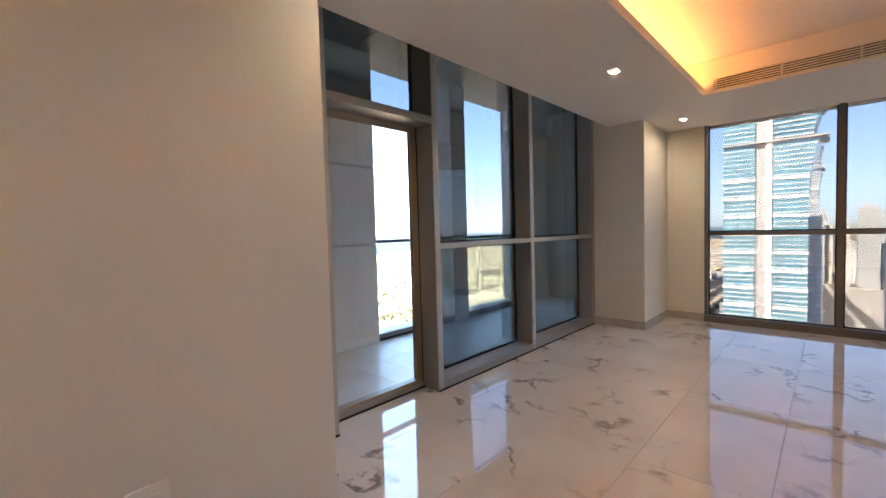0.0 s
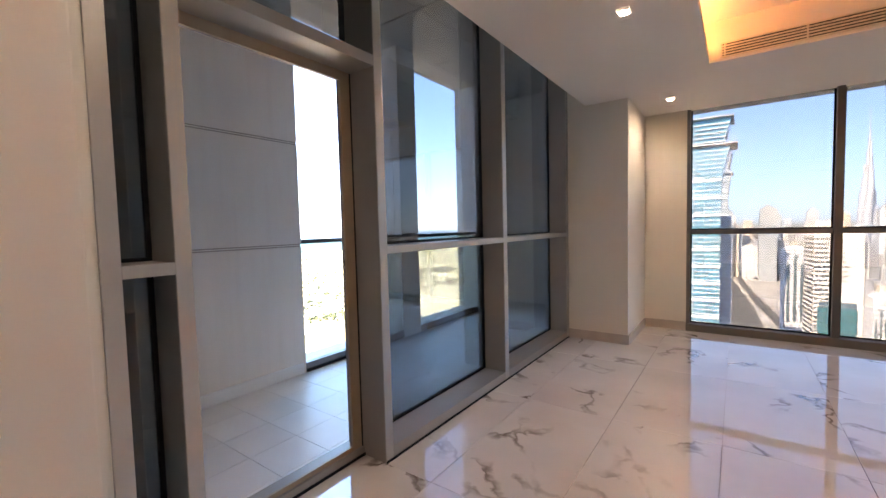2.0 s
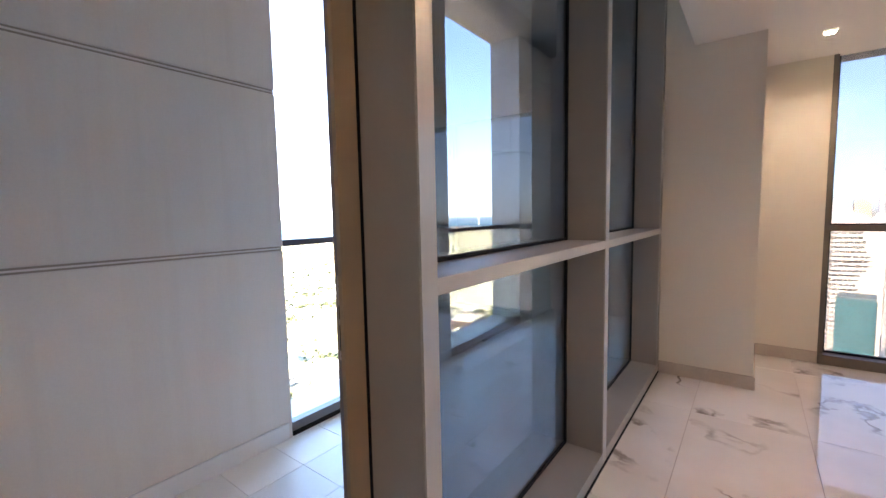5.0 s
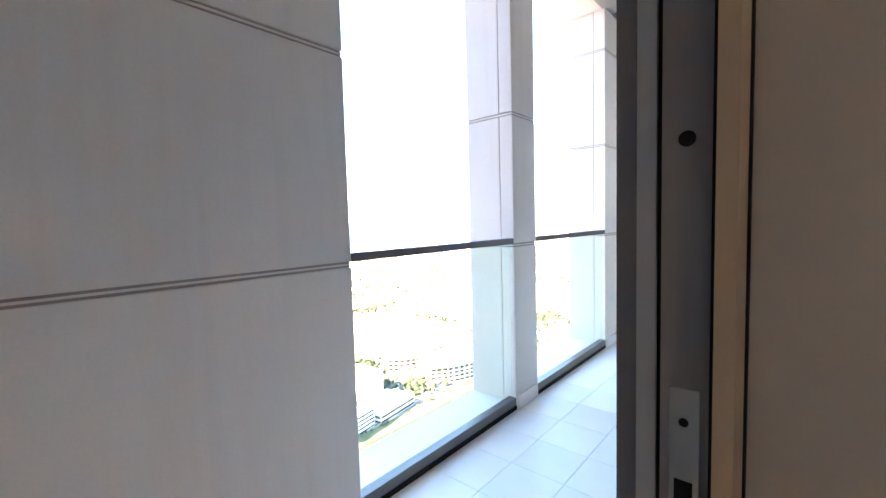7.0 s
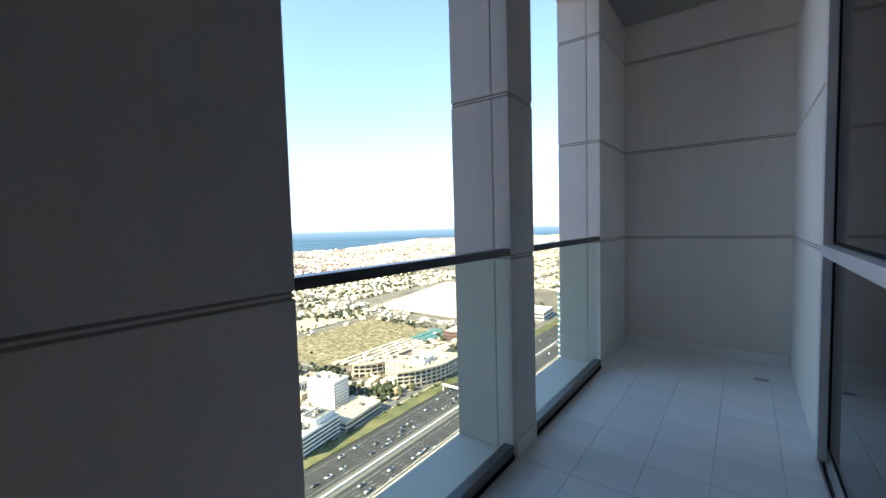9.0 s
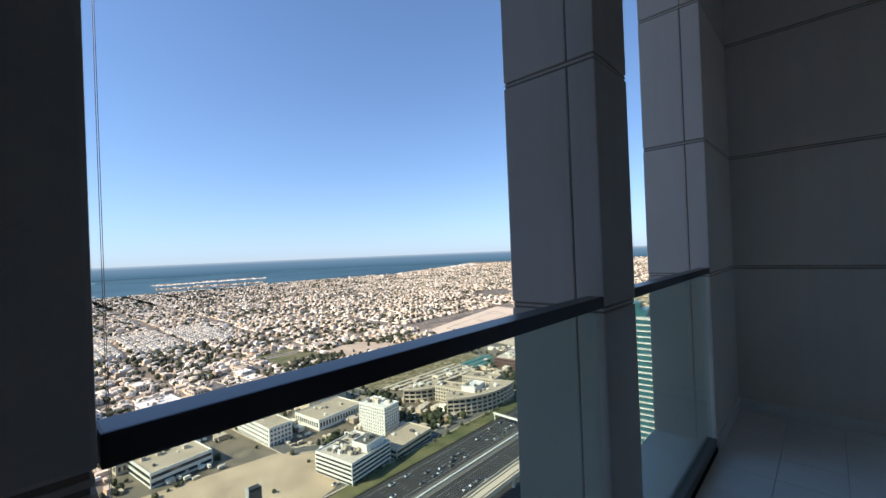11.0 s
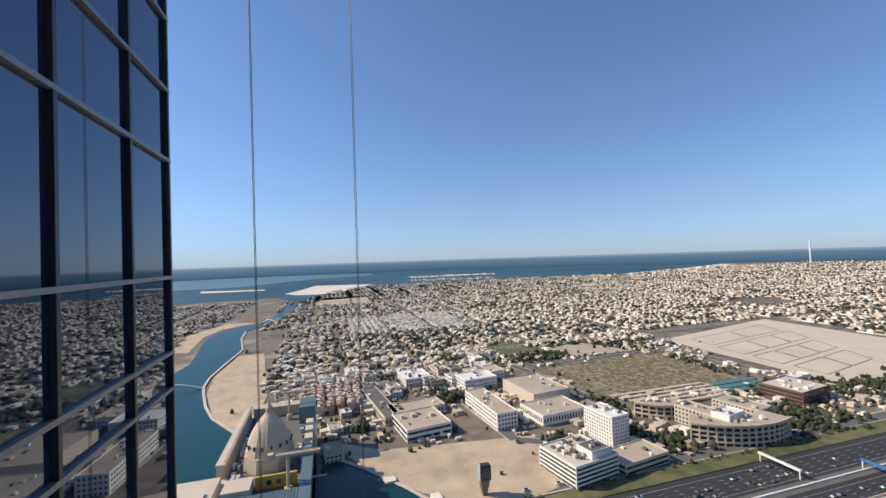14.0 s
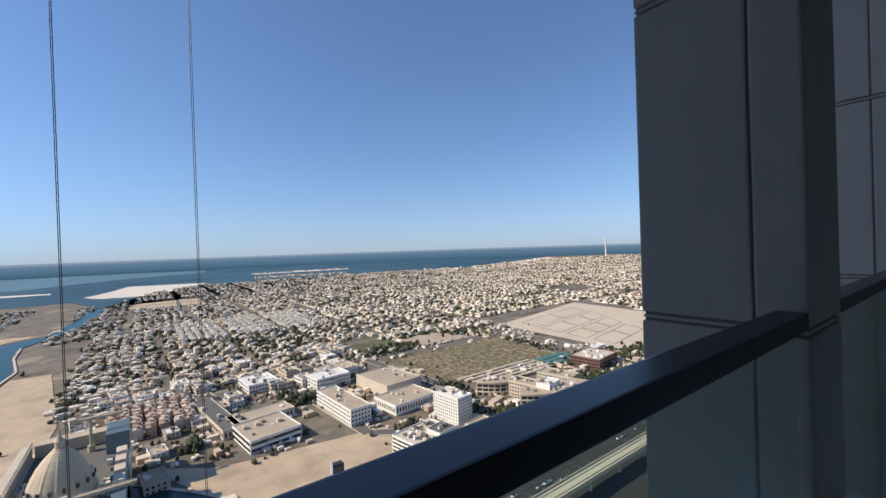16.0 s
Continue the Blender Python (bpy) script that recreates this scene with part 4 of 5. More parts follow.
suburb(-1000, -530, -80, 560, 16, 15, 0.12)
suburb(-1000, -645, 560, 900, 17, 16, 0.12)
suburb(-2350, -1000, -150, 1700, 19, 18, 0.12, 1.0)
suburb(-1700, -760, -900, -235, 20, 19, -0.2, 1.0)
suburb(-2400, -640, 900, 2200, 22, 21, 0.05, 1.0)
suburb(-2600, -300, 2200, 4200, 30, 28, 0.05, 1.15, green=0.8)
suburb(-640, -260, 900, 2200, 22, 21, 0.0, 1.0)
suburb(-3000, -300, 4200, 4800, 44, 40, 0.0, 1.4, green=0.6)
suburb(-520, -300, 860, 960, 26, 26, 0.0, 1.0)
for i in range(13):
    for j in range(20):
        x, y = -1035 + i * 17 + rng.uniform(-1, 1), 60 + j * 12.5
        if j % 7 != 6:
            rows_white.append((x, y, G, rng.uniform(3.4, 5), rng.uniform(3.6, 5), rng.uniform(5.5, 7), 0.1))
            rows_white.append((x + 2, y + 1, G, 1.6, 1.5, 8.4, 0.1))
isle_rng = random.Random(3)
for k in range(420):
    x, y = isle_rng.uniform(-3190, -2420), isle_rng.uniform(530, 1380)
    if any(inside(x, y, p) for n, p, m in ISLES if n == "built_island"):
        q = isle_rng.uniform(3, 7)
        houses.append((x, y, G, q, q * isle_rng.uniform(0.6, 1.5), isle_rng.uniform(3, 8), 0.3))
for k in range(260):
    x, y = isle_rng.uniform(-2700, -1900), isle_rng.uniform(1500, 3300)
    if not inside(x, y, SEA):
        q = isle_rng.uniform(5, 14)
        houses.append((x, y, G, q, q * isle_rng.uniform(0.5, 1.2), isle_rng.uniform(4, 11), 0.3))
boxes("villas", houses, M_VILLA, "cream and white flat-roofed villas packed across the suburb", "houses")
boxes("white_terraces", rows_white, M_WHITEROOF, "rows of white flat-roofed terrace houses", "houses")
rose = []
for i in range(9):
    for j in range(7):
        x, y = -500 + i * 9 + rng.uniform(-1.2, 1.2), -22 + j * 9.5 + rng.uniform(-1.5, 1.5)
        rose.append((x, y, G, 3.6, 3.6, 8 + rng.random() * 2, 0.1))
        rose.append((x + 1, y + 1, G, 1.4, 1.4, 11.5, 0.1))
boxes("terrace_houses", rose, M_ROSE, "rose plaster terrace houses beside the canal", "houses")

for name, cx, cy, sx, sy, n, r0 in (("a", -262, 262, 16, 26, 60, 3), ("b", -262, 395, 30, 50, 130, 3), ("c", -345, 268, 26, 10, 40, 2.5), ("d", -540, 290, 18, 60, 70, 4), ("e", -418, 118, 8, 26, 22, 4.5),
                                    ("f", -378, 33, 14, 5, 16, 3.5), ("g", -560, 470, 40, 40, 60, 3.5), ("h", -325, 468, 14, 60, 60, 3), ("i", -420, 470, 60, 10, 40, 2.6), ("j", -290, 560, 30, 90, 120, 3),
                                    ("k", -300, 180, 8, 14, 14, 3), ("l", -232, 300, 3, 190, 60, 1.6), ("m", -760, 200, 120, 200, 160, 3.5), ("n", -640, 40, 60, 60, 60, 3), ("o", -430, 130, 110, 120, 150, 2.4), ("p", -450, 20, 90, 40, 60, 2.4), ("q", -300, 250, 60, 12, 40, 2.4), ("r", -520, 260, 8, 200, 60, 2.2)):
    for k in range(int(n * 1.7)):
        r = r0 * rng.uniform(0.4, 0.95)
        trees.append((rng.gauss(cx, sx * 0.5), rng.gauss(cy, sy * 0.5), G + r * 1.1, r, r * rng.uniform(0.8, 1.3), r * rng.uniform(0.9, 1.5)))
clumps("street_trees", trees, M_LEAF, "dark green tree crowns dotted among the houses", "trees")


# ---- separate buildings ----
def block(name, label, x0, x1, y0, y1, h, wall, roof, floors=3, turn=0.0, bands=False, clutter=6, category="building", pitch=3.1, wide=1.6):
    """A building with walls, a roof behind a parapet, window rows and roof plant."""
    cx, cy = (x0 + x1) / 2, (y0 + y1) / 2
    w, d = (x1 - x0) / 2, (y1 - y0) / 2
    b = empty(name, label, category, at=(cx, cy, G))
    b.rotation_euler.z = radians(turn)
    part("wall", box(-w, w, -d, d, 0, h - 0.8), wall, b)
    bm = bmesh.new()
    for q in ((-w, w, -d, -d + 0.4), (-w, w, d - 0.4, d), (-w, -w + 0.4, -d + 0.4, d - 0.4), (w - 0.4, w, -d + 0.4, d - 0.4)):
        box(*q, h - 0.8, h + 0.4, bm=bm)
    part("parapet", bm, wall, b)
    part("roof", box(-w + 0.4, w - 0.4, -d + 0.4, d - 0.4, h - 0.79, h - 0.5), roof, b)
    if floors:
        fh = (h - 0.8) / floors
        bm = bmesh.new()
        for f in range(floors):
            z0, z1 = f * fh + fh * 0.32, f * fh + fh * 0.8
            if bands:
                part("window_band", box(-w - 0.05, w + 0.05, -d + 0.6, d - 0.6, z0, z1), M_DARKWIN, b)
                part("window_band", box(-w + 0.6, w - 0.6, -d - 0.05, d + 0.05, z0, z1), M_DARKWIN, b)
            else:
                k = -d + 1.2
                while k < d - wide:
                    box(-w - 0.05, w + 0.05, k, k + wide, z0, z1, bm=bm)
                    k += pitch
                k = -w + 1.2
                while k < w - wide:
                    box(k, k + wide, -d - 0.05, d + 0.05, z0, z1, bm=bm)
                    k += pitch
        if bands:
            bm.free()
        else:
            part("window_grid", bm, M_DARKWIN, b)["kind"] = "stuff"
    r = random.Random(int(abs(cx * 7 + cy * 3)))
    for k in range(clutter):
        x, y, s = r.uniform(-w * 0.75, w * 0.75), r.uniform(-d * 0.75, d * 0.75), r.uniform(0.7, 2.2)
        part("roof_unit", box(x - s, x + s, y - s * 0.7, y + s * 0.7, h - 0.5, h + r.uniform(0.4, 2.2), 0.05), r.choice((M_WHITE, M_SIDE, M_CREAM)), b)
    return b


block("office_block", "white six-storey office block with small windows", -303, -273, 211, 229, 23, M_WHITE, M_WHITE, 8, 8, False, 14, pitch=2.6, wide=0.9)
# its dark window bands stand in for the shade inside open decks
pk = block("parking_garage", "white open-sided parking garage with cluttered roof", -270, -234, 150, 188, 15, M_WHITE, M_ROSE, 5, 10, True, 60)
block("roof_hall", "grey-white plant hall on the parking garage roof", -252, -238, 168, 186, 19.5, M_WHITE, M_SIDE, 0, 10, False, 4)
block("shed", "low brown flat-roofed shed", -260, -237, 192, 234, 8, M_CREAM, M_TAN, 2, 8, True, 3)
def arc_block(name, label, cx, cy, r_in, r_out, a0, a1, h, floors):
    """A curved office front: glazing set back behind pale floor bands and upright piers."""
    b = empty(name, label, "building", at=(cx, cy, G))

    def ring(r0, r1, z0, z1, bm=None):
        bm = bm or bmesh.new()
        n = 18
        cols = []
        for k in range(n + 1):
            t = radians(a0 + (a1 - a0) * k / n)
            cols.append([bm.verts.new((r * math.cos(t), r * math.sin(t), z)) for r, z in ((r0, z0), (r1, z0), (r1, z1), (r0, z1))])
        for c, d in zip(cols, cols[1:]):
            for k in range(4):
                bm.faces.new((c[k], c[(k + 1) % 4], d[(k + 1) % 4], d[k]))
        bm.faces.new(cols[0])
        bm.faces.new(cols[-1][::-1])
        return bm

    part("glazing", ring(r_in + 1.2, r_out - 1.6, 0, h - 1), M_DARKWIN, b, "dark recessed window bands")
    step = (h - 1) / floors
    for k in range(floors):
        part("floor_band", ring(r_in + 0.4, r_out - (0.5 if k % 2 else 0), (k + 1) * step - 1.1, (k + 1) * step), M_CREAM, b)
    part("roof", ring(r_in, r_out + 1.2, h - 0.9, h), M_TAN, b)
    part("parapet", ring(r_out - 0.2, r_out + 0.9, h + 0.01, h + 0.8), M_CREAM, b)
    n = max(6, int(radians(a1 - a0) * r_out / 5.5))
    for k in range(n + 1):
        t = a0 + (a1 - a0) * (k + 0.02) / (n + 0.04)
        for r in (r_out - 0.7, r_in + 0.9):
            part("pier", box(-0.6, 0.6, -0.55, 0.55, 0, h - 0.95), M_CREAM, b).matrix_local = pose(r * math.cos(radians(t)), r * math.sin(radians(t)), 0, 0, 0, t)
    g = random.Random(int(h * 10 + n))
    for k in range(10):
        t, r, q = radians(g.uniform(a0 + 4, a1 - 4)), g.uniform(r_in + 3, r_out - 4), g.uniform(0.8, 2.0)
        part("roof_unit", box(-q, q, -q, q, h, h + g.uniform(0.8, 2.2), 0.06), g.choice((M_WHITE, M_CREAM, M_SIDE)), b).matrix_local = pose(r * math.cos(t), r * math.sin(t), 0, 0, 0, g.uniform(0, 90))
    return b


arc_block("office_complex", "pale stone office complex with a curved front and dark window bands", -311, 329, 57, 76, -46, 19, 16, 4)
arc_block("office_hall", "curved pale office building with arcades and dark glass", -338, 312, 26, 44, -62, 2, 13, 3)
block("roof_pavilion", "white upper storey on the office complex", -264, -250, 300, 322, 20.5, M_WHITE, M_WHITE, 0, 12, False, 3)
block("office_wing", "pale stone office wing with dark windows", -298, -264, 300, 318, 15, M_CREAM, M_TAN, 4, 12, False, 6)
block("office_wing", "pale stone office wing with dark windows", -300, -262, 345, 366, 14, M_CREAM, M_TAN, 4, 12, False, 6)
block("brick_office", "dark red brick office with cluttered roof", -322, -284, 430, 478, 12, M_RUST, M_ROSE, 3, 8, True, 16)
block("warehouse", "flat tan roofed warehouse with pale walls", -380, -338, 62, 102, 10, M_WHITE, M_TAN, 2, 8, True, 7)
block("warehouse", "long grey roofed warehouse beside the street", -470, -376, 46, 62, 8, M_CREAM, M_SIDE, 1, 8, False, 4)
block("warehouse", "flat tan roofed warehouse with pale walls", -410, -385, 60, 112, 8, M_CREAM, M_TAN, 1, 8, False, 4)
block("office_block", "white office building with long window rows", -400, -330, 140, 160, 15, M_WHITE, M_TAN, 4, 4, False, 9)
block("hall", "large tan flat-roofed hall", -432, -372, 196, 240, 12, M_CREAM, M_TAN, 0, 6, False, 4)
block("hall", "tan flat-roofed hall with a lower front", -364, -328, 182, 230, 9, M_WHITE, M_TAN, 1, 6, False, 5)
block("office_block", "white offices with roof plant beside the canal street", -470, -440, 150, 190, 12, M_WHITE, M_WHITE, 3, 5, False, 8)
block("clinic", "low white building with a flat roof", -520, -480, 90, 122, 9, M_WHITE, M_WHITE, 2, 5, False, 8)
block("school", "tan school building with flat roof", -500, -468, 170, 214, 9, M_CREAM, M_TAN, 2, 6, False, 5)
block("mall", "pale glass-fronted shop building by the highway", -285, -250, 590, 640, 12, M_WHITE, M_WHITE, 2, 6, True, 8)
block("depot", "low white depot at the sand plot's edge", -345, -332, 486, 530, 5, M_WHITE, M_WHITE, 1, 10, False, 2)
rng = random.Random(21)
yard = []
for k in range(2600):
    x, y = rng.uniform(-640, -242), rng.uniform(-60, 560)
    if not free(x, y) or noise.noise(Vector((x * 0.02, y * 0.02, 5))) < -0.12:
        continue
    big = rng.random() < 0.25
    if big:
        yard.append((x, y, G, rng.uniform(2, 5), rng.uniform(1.5, 4), rng.uniform(2.4, 4.5), 0.12 + rng.choice((0, 1.57))))
    else:
        yard.append((x, y, G + 0.8, rng.uniform(0.9, 1.1), rng.uniform(2, 2.6), rng.uniform(1.3, 2.2), 0.12 + rng.choice((0, 1.57))))
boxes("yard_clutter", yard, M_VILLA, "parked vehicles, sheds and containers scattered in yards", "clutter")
for k in range(70):
    x, y = rng.uniform(-600, -330), rng.uniform(-50, 250)
    if not free(x, y) or (-440 < x < -325 and 40 < y < 250):
        continue
    s = rng.uniform(6, 13)
    block("low_building", "low pale commercial building with a flat roof", x - s, x + s, y - s * 0.7, y + s * 0.7, rng.uniform(5, 9), rng.choice((M_WHITE, M_CREAM)), rng.choice((M_TAN, M_WHITE, M_SIDE)), 2, 8, False, 3)
for k in range(5):
    cp = empty("carport", "long white carport roof on thin posts", "carport", group="carports", at=(-362 + k * 9, 282 + k * 4, G))
    part("roof", box(-1.9, 1.9, 0, 118, 2.8, 2.95, 0.03), M_CREAM, cp)
    for j in range(9):
        part("post", rod((0, 4 + j * 13.5, 0), (0, 4 + j * 13.5, 3), 0.12, 6), M_SIDE, cp)
for k in range(3):
    sh = empty("shade_canopy", "turquoise shade canopy over parked rows", "canopy", group="turquoise canopies", at=(-352 + k * 11, 405, G))
    part("cloth", box(-4.5, 4.5, 0, 55, 3.2, 3.5, 0.1), M_TURQ, sh)
    for j in range(5):
        part("post", rod((0, 4 + j * 12, 0), (0, 4 + j * 12, 3.2), 0.12, 6), M_SIDE, sh)

# pylon sign on the sandy lot
sg = empty("pylon_sign", "dark tapered advertising pylon standing on the sand", "pylon sign", at=(-247, 97, G))
M_PANELDARK = mat("dark_sign_panel", (0.055, 0.05, 0.05), 0.5, 0.3, vary=0.2, scale=0.6, fine=4)
bm = bmesh.new()
bmesh.ops.create_cone(bm, cap_ends=True, segments=4, radius1=1.7, radius2=4.4, depth=11, matrix=Matrix.Translation((0, 0, 5.5)) @ pose(0, 0, 0, 0, 0, 45))
part("stem", bm, M_MULLION, sg)
part("panel", box(-0.9, 3.4, -3.4, 3.4, 11, 20, 0.1), M_PANELDARK, sg)
for y in (-3.7, 3.4):
    part("panel_edge", box(-1.1, 3.6, y, y + 0.3, 10.6, 20.6 if y > 0 else 21.2), M_FARGREY, sg)
part("panel_shelf", box(3.4, 3.7, -3.0, 3.0, 12.2, 18.8, 0.05), M_MULLION, sg)

# domed palace by the canal
DZ = -115.0
H = DZ - G
PX, PY = -281.0, -32.0
pal = empty("domed_palace", "sandstone palace with a ribbed dome above the canal", "building", at=(PX, PY, G))
part("body", box(-92, 75, -25, 26, 0, H - 9), M_CREAM, pal)
# darker material puts the shade of the recess around the dome into the roof
part("terrace", box(-90, 46, -22, 20, H - 9, H - 8.6), M_SIDE, pal)
wing = part("long_wing", box(-86, 10, -28, -23.5, 0, H - 2, 0.3), M_DOME, pal)
part("coping", box(-86, 10, -28.4, -23.1, H - 2, H - 1, 0.2), M_CREAM, wing)
for k in range(20):
    part("arch_opening", box(-84 + k * 4.6, -81.6 + k * 4.6, -28.2, -27.9, H - 7.5, H - 3), M_DARKWIN, wing)
for k in range(22):
    part("roof_post", box(-85 + k * 4.4, -84.4 + k * 4.4, -23.8, -23.2, H - 1, H + 1.2), M_CREAM, wing)
part("low_terrace", box(16, 62, -46, -24, 0, H - 5, 0.3), M_CREAM, pal, "cream stone roof terrace")
for k in range(4):
    part("bench", box(34 + k * 3.2, 36 + k * 3.2, -28, -27, H - 5, H - 4.2), M_MULLION, pal)
bm = bmesh.new()
prof = [(13.6, 0), (13.2, 3), (12.2, 7), (10.7, 11), (8.7, 15), (6.3, 18.6), (3.7, 21.4), (2.6, 22.3), (2.4, 22.8), (1.9, 23), (1.9, 26), (2.3, 26.3), (1.3, 27.6), (0.45, 29.5), (0.3, 33), (0.05, 36)]
rings = []
for r, z in prof:
    rings.append([bm.verts.new((r * (1 + (0.025 if k % 6 == 0 else 0)) * math.cos(k * math.tau / 72), r * (1 + (0.025 if k % 6 == 0 else 0)) * math.sin(k * math.tau / 72), z)) for k in range(72)])
for lo, hi in zip(rings, rings[1:]):
    for k in range(72):
        bm.faces.new((lo[k], lo[(k + 1) % 72], hi[(k + 1) % 72], hi[k]))
dome = part("dome", bm, M_DOME, pal)
dome.location = (0, 0, H - 0.5)
for k in range(16):
    t = (k + 0.5) * math.tau / 16
    part("dome_window", box(-0.55, 0.55, -0.5, 0.5, 0, 2.2, 0.1), M_DARKWIN, pal).matrix_local = pose(13.1 * math.cos(t), 13.1 * math.sin(t), H + 4.5, 0, 0, math.degrees(t) + 90)
bm = bmesh.new()
bmesh.ops.create_cone(bm, cap_ends=True, segments=8, radius1=15.6, radius2=15, depth=9, matrix=Matrix.Translation((0, 0, H - 4.5)) @ pose(0, 0, 0, 0, 0, 22.5))
part("drum", bm, M_DOME, pal)
part("drum_cornice", box(-14, 14, -6, 6, H - 0.4, H + 0.2, 0.1), M_DOME, pal)
for k in range(9):
    part("roof_unit", box(21.5, 24, -15.5 + k * 3.3, -13.3 + k * 3.3, H - 8.6, H - 5.6, 0.2), M_WHITE, pal, "white air handling unit")
for k in range(10):
    part("roof_unit", box(14 + (k % 5) * 2.4, 16 + (k % 5) * 2.4, -19 + (k // 5) * 2.6, -17 + (k // 5) * 2.6, H - 8.6, H - 6.2, 0.1), M_CREAM, pal)
part("ochre_wall", box(30, 31.5, -4, 18, H - 8.6, H - 1.5, 0.1), M_YELLOW, pal, "ochre painted roof wall")
for k in range(3):
    part("wall_hatch", box(31.5, 31.7, 2 + k * 5, 4.4 + k * 5, H - 6.5, H - 4), M_DARKWIN, pal)
part("plant_room", box(28, 42, -19, -5, H - 8.6, H - 2, 0.3), M_CREAM, pal)
part("metal_roof", box(46, 75, -22, 20, H - 9, H - 3, 0.4), M_SLATE, pal, "blue-grey ribbed metal roof")
for k in range(27):
    part("roof_rib", box(46.2, 75, -21.4 + k * 1.55, -21.1 + k * 1.55, H - 3, H - 2.7), M_SLATE, pal)
side = part("metal_wall", box(-40, 75, 20, 26, 0, H - 1, 0.3), M_SLATE, pal, "blue-grey metal clad side block")
for k in range(4):
    part("side_unit", box(-34 + k * 13, -26 + k * 13, 20.5, 25.5, H - 1, H + 3.5, 0.3), M_CREAM, side)
part("rear_block", box(-92, -82, -22, 18, H - 9, H - 1, 0.3), M_DOME, pal)
part("rear_roof", box(-82, -58, 14, 26, H - 9, H + 4, 0.3), M_SLATE, pal, "blue-grey metal roof")
for k in range(14):
    part("wall_window", box(75, 75.15, -20 + k * 3, -18.4 + k * 3, H - 18, H - 14), M_DARKWIN, pal)
pr = random.Random(17)
for k in range(46):
    x, y, q = pr.uniform(-52, 12), pr.choice((pr.uniform(-21, -16), pr.uniform(15, 19.4))), pr.uniform(0.6, 1.5)
    part("roof_unit", box(x - q, x + q, y - q * 0.8, y + q * 0.8, H - 8.6, H - 8.6 + pr.uniform(1.2, 3.2), 0.1), pr.choice((M_WHITE, M_CREAM, M_SLATE)), pal)
for k in range(9):
    part("duct", rod((18 + k * 1.3, -15, H - 7.4), (18 + k * 1.3, 11 - (k % 3) * 5, H - 7.4), 0.32, 6), M_CREAM, pal)
cr = empty("roof_crane", "white maintenance crane folded on the palace roof", "crane", at=(-240, -18, DZ - 8.6))
part("base", rod((0, 0, 0), (0, 0, 4), 2.0, 14), M_DOME, cr)
part("mast", rod((0, 0, 4), (0, 0, 20.4), 0.85, 12), M_DOME, cr)
part("jib", box(-0.75, 0.75, -8, 17, 20.4, 21.9, 0.2), M_DOME, cr)
part("jib_rail", box(-1.1, -0.85, -6, 17, 21.9, 22.3), M_CREAM, cr)
part("counterweight", box(-1.7, 1.7, -10, -7, 19.6, 23, 0.4), M_DOME, cr)
for k in range(6):
    part("rung", box(0.75, 1.15, -4 + k * 3.6, -3.6 + k * 3.6, 20.6, 21.6), M_CREAM, cr)
part("rail", box(-14, -13.4, -8, 20, 0, 0.8), M_CREAM, cr)
copy_thing(cr, pose(-352, -26, DZ - 8.6))

# footbridges across the canal
for (x0, y0), (x1, y1) in (((-560, -225), (-566, -142)), ((-1120, -150), (-1085, -112))):
    fb = empty("footbridge", "slim white footbridge over the canal", "footbridge", group="canal footbridges", at=(x0, y0, G + 1))
    bm = bmesh.new()
    for k in range(12):
        u, v = k / 12, (k + 1) / 12
        dx, dy = x1 - x0, y1 - y0
        za, zb = 9 * math.sin(math.pi * u), 9 * math.sin(math.pi * v)
        rod((dx * u, dy * u, za), (dx * v, dy * v, zb), 1.4, 6, bm=bm)
    part("deck", bm, M_WHITE, fb)
    part("mast", rod(((x1 - x0) * 0.5, (y1 - y0) * 0.5, 0), ((x1 - x0) * 0.5, (y1 - y0) * 0.5, 22), 0.6, 8), M_WHITE, fb)

# tall chimney far along the coast
ch = empty("far_tower", "pale slender tower on the far horizon", "tower", at=(-2400, 3850, G))
part("shaft", rod((0, 0, 0), (0, 0, 185), 6, 10), M_WHITE, ch)


# ---- towers ----
def at_yaw(yaw, dist):
    return (1.5 - math.tan(radians(yaw)) * dist, 1.2 + dist)


def tower(name, label, yaw, dist, width, depth, top, wall, bandmat, step=4.0, band=0.9, turn=0.0, fins=0, crown=0.0, category="tower", plain=False):
    x, y = at_yaw(yaw, dist)
    t = empty(name, label, category, at=(x, y + depth / 2, G))
    t.rotation_euler.z = radians(turn)
    h = top - G
    w, d = width / 2, depth / 2
    part("wall", box(-w, w, -d, d, 0, h), wall, t)
    bm = bmesh.new()
    z = step
    while z < h:
        box(-w - 0.35, w + 0.35, -d - 0.35, d + 0.35, z, z + band, bm=bm)
        z += step
    s = part("floor_bands", bm, bandmat, t)
    s["kind"] = "stuff"
    for k in range(fins):
        u = -w + (k + 0.5) * width / fins
        part("fin", box(u - 0.5, u + 0.5, -d - 0.8, -d, 0, h), bandmat, t)
    if crown:
        bm = bmesh.new()
        bmesh.ops.create_cone(bm, cap_ends=True, segments=24, radius1=w * 0.9, radius2=w * 1.25, depth=crown, matrix=Matrix.Translation((0, 0, h + crown / 2)))
        part("crown", bm, wall, t)
    if plain:
        part("parapet", box(-w * 0.97, w * 0.97, -d * 0.97, d * 0.97, h, h + 1.2), bandmat, t)
        return t
    part("roof_step", box(-w * 0.35, w * 0.2, -d * 0.4, d * 0.4, h + 5, h + 9), wall, t)
    part("roof_mast", rod((0, 0, h + 9), (0, 0, h + 18), 0.5, 6), M_SLATE, t)
    part("roof", box(-w * 0.6, w * 0.6, -d * 0.6, d * 0.6, h, h + 5), wall, t)
    return t


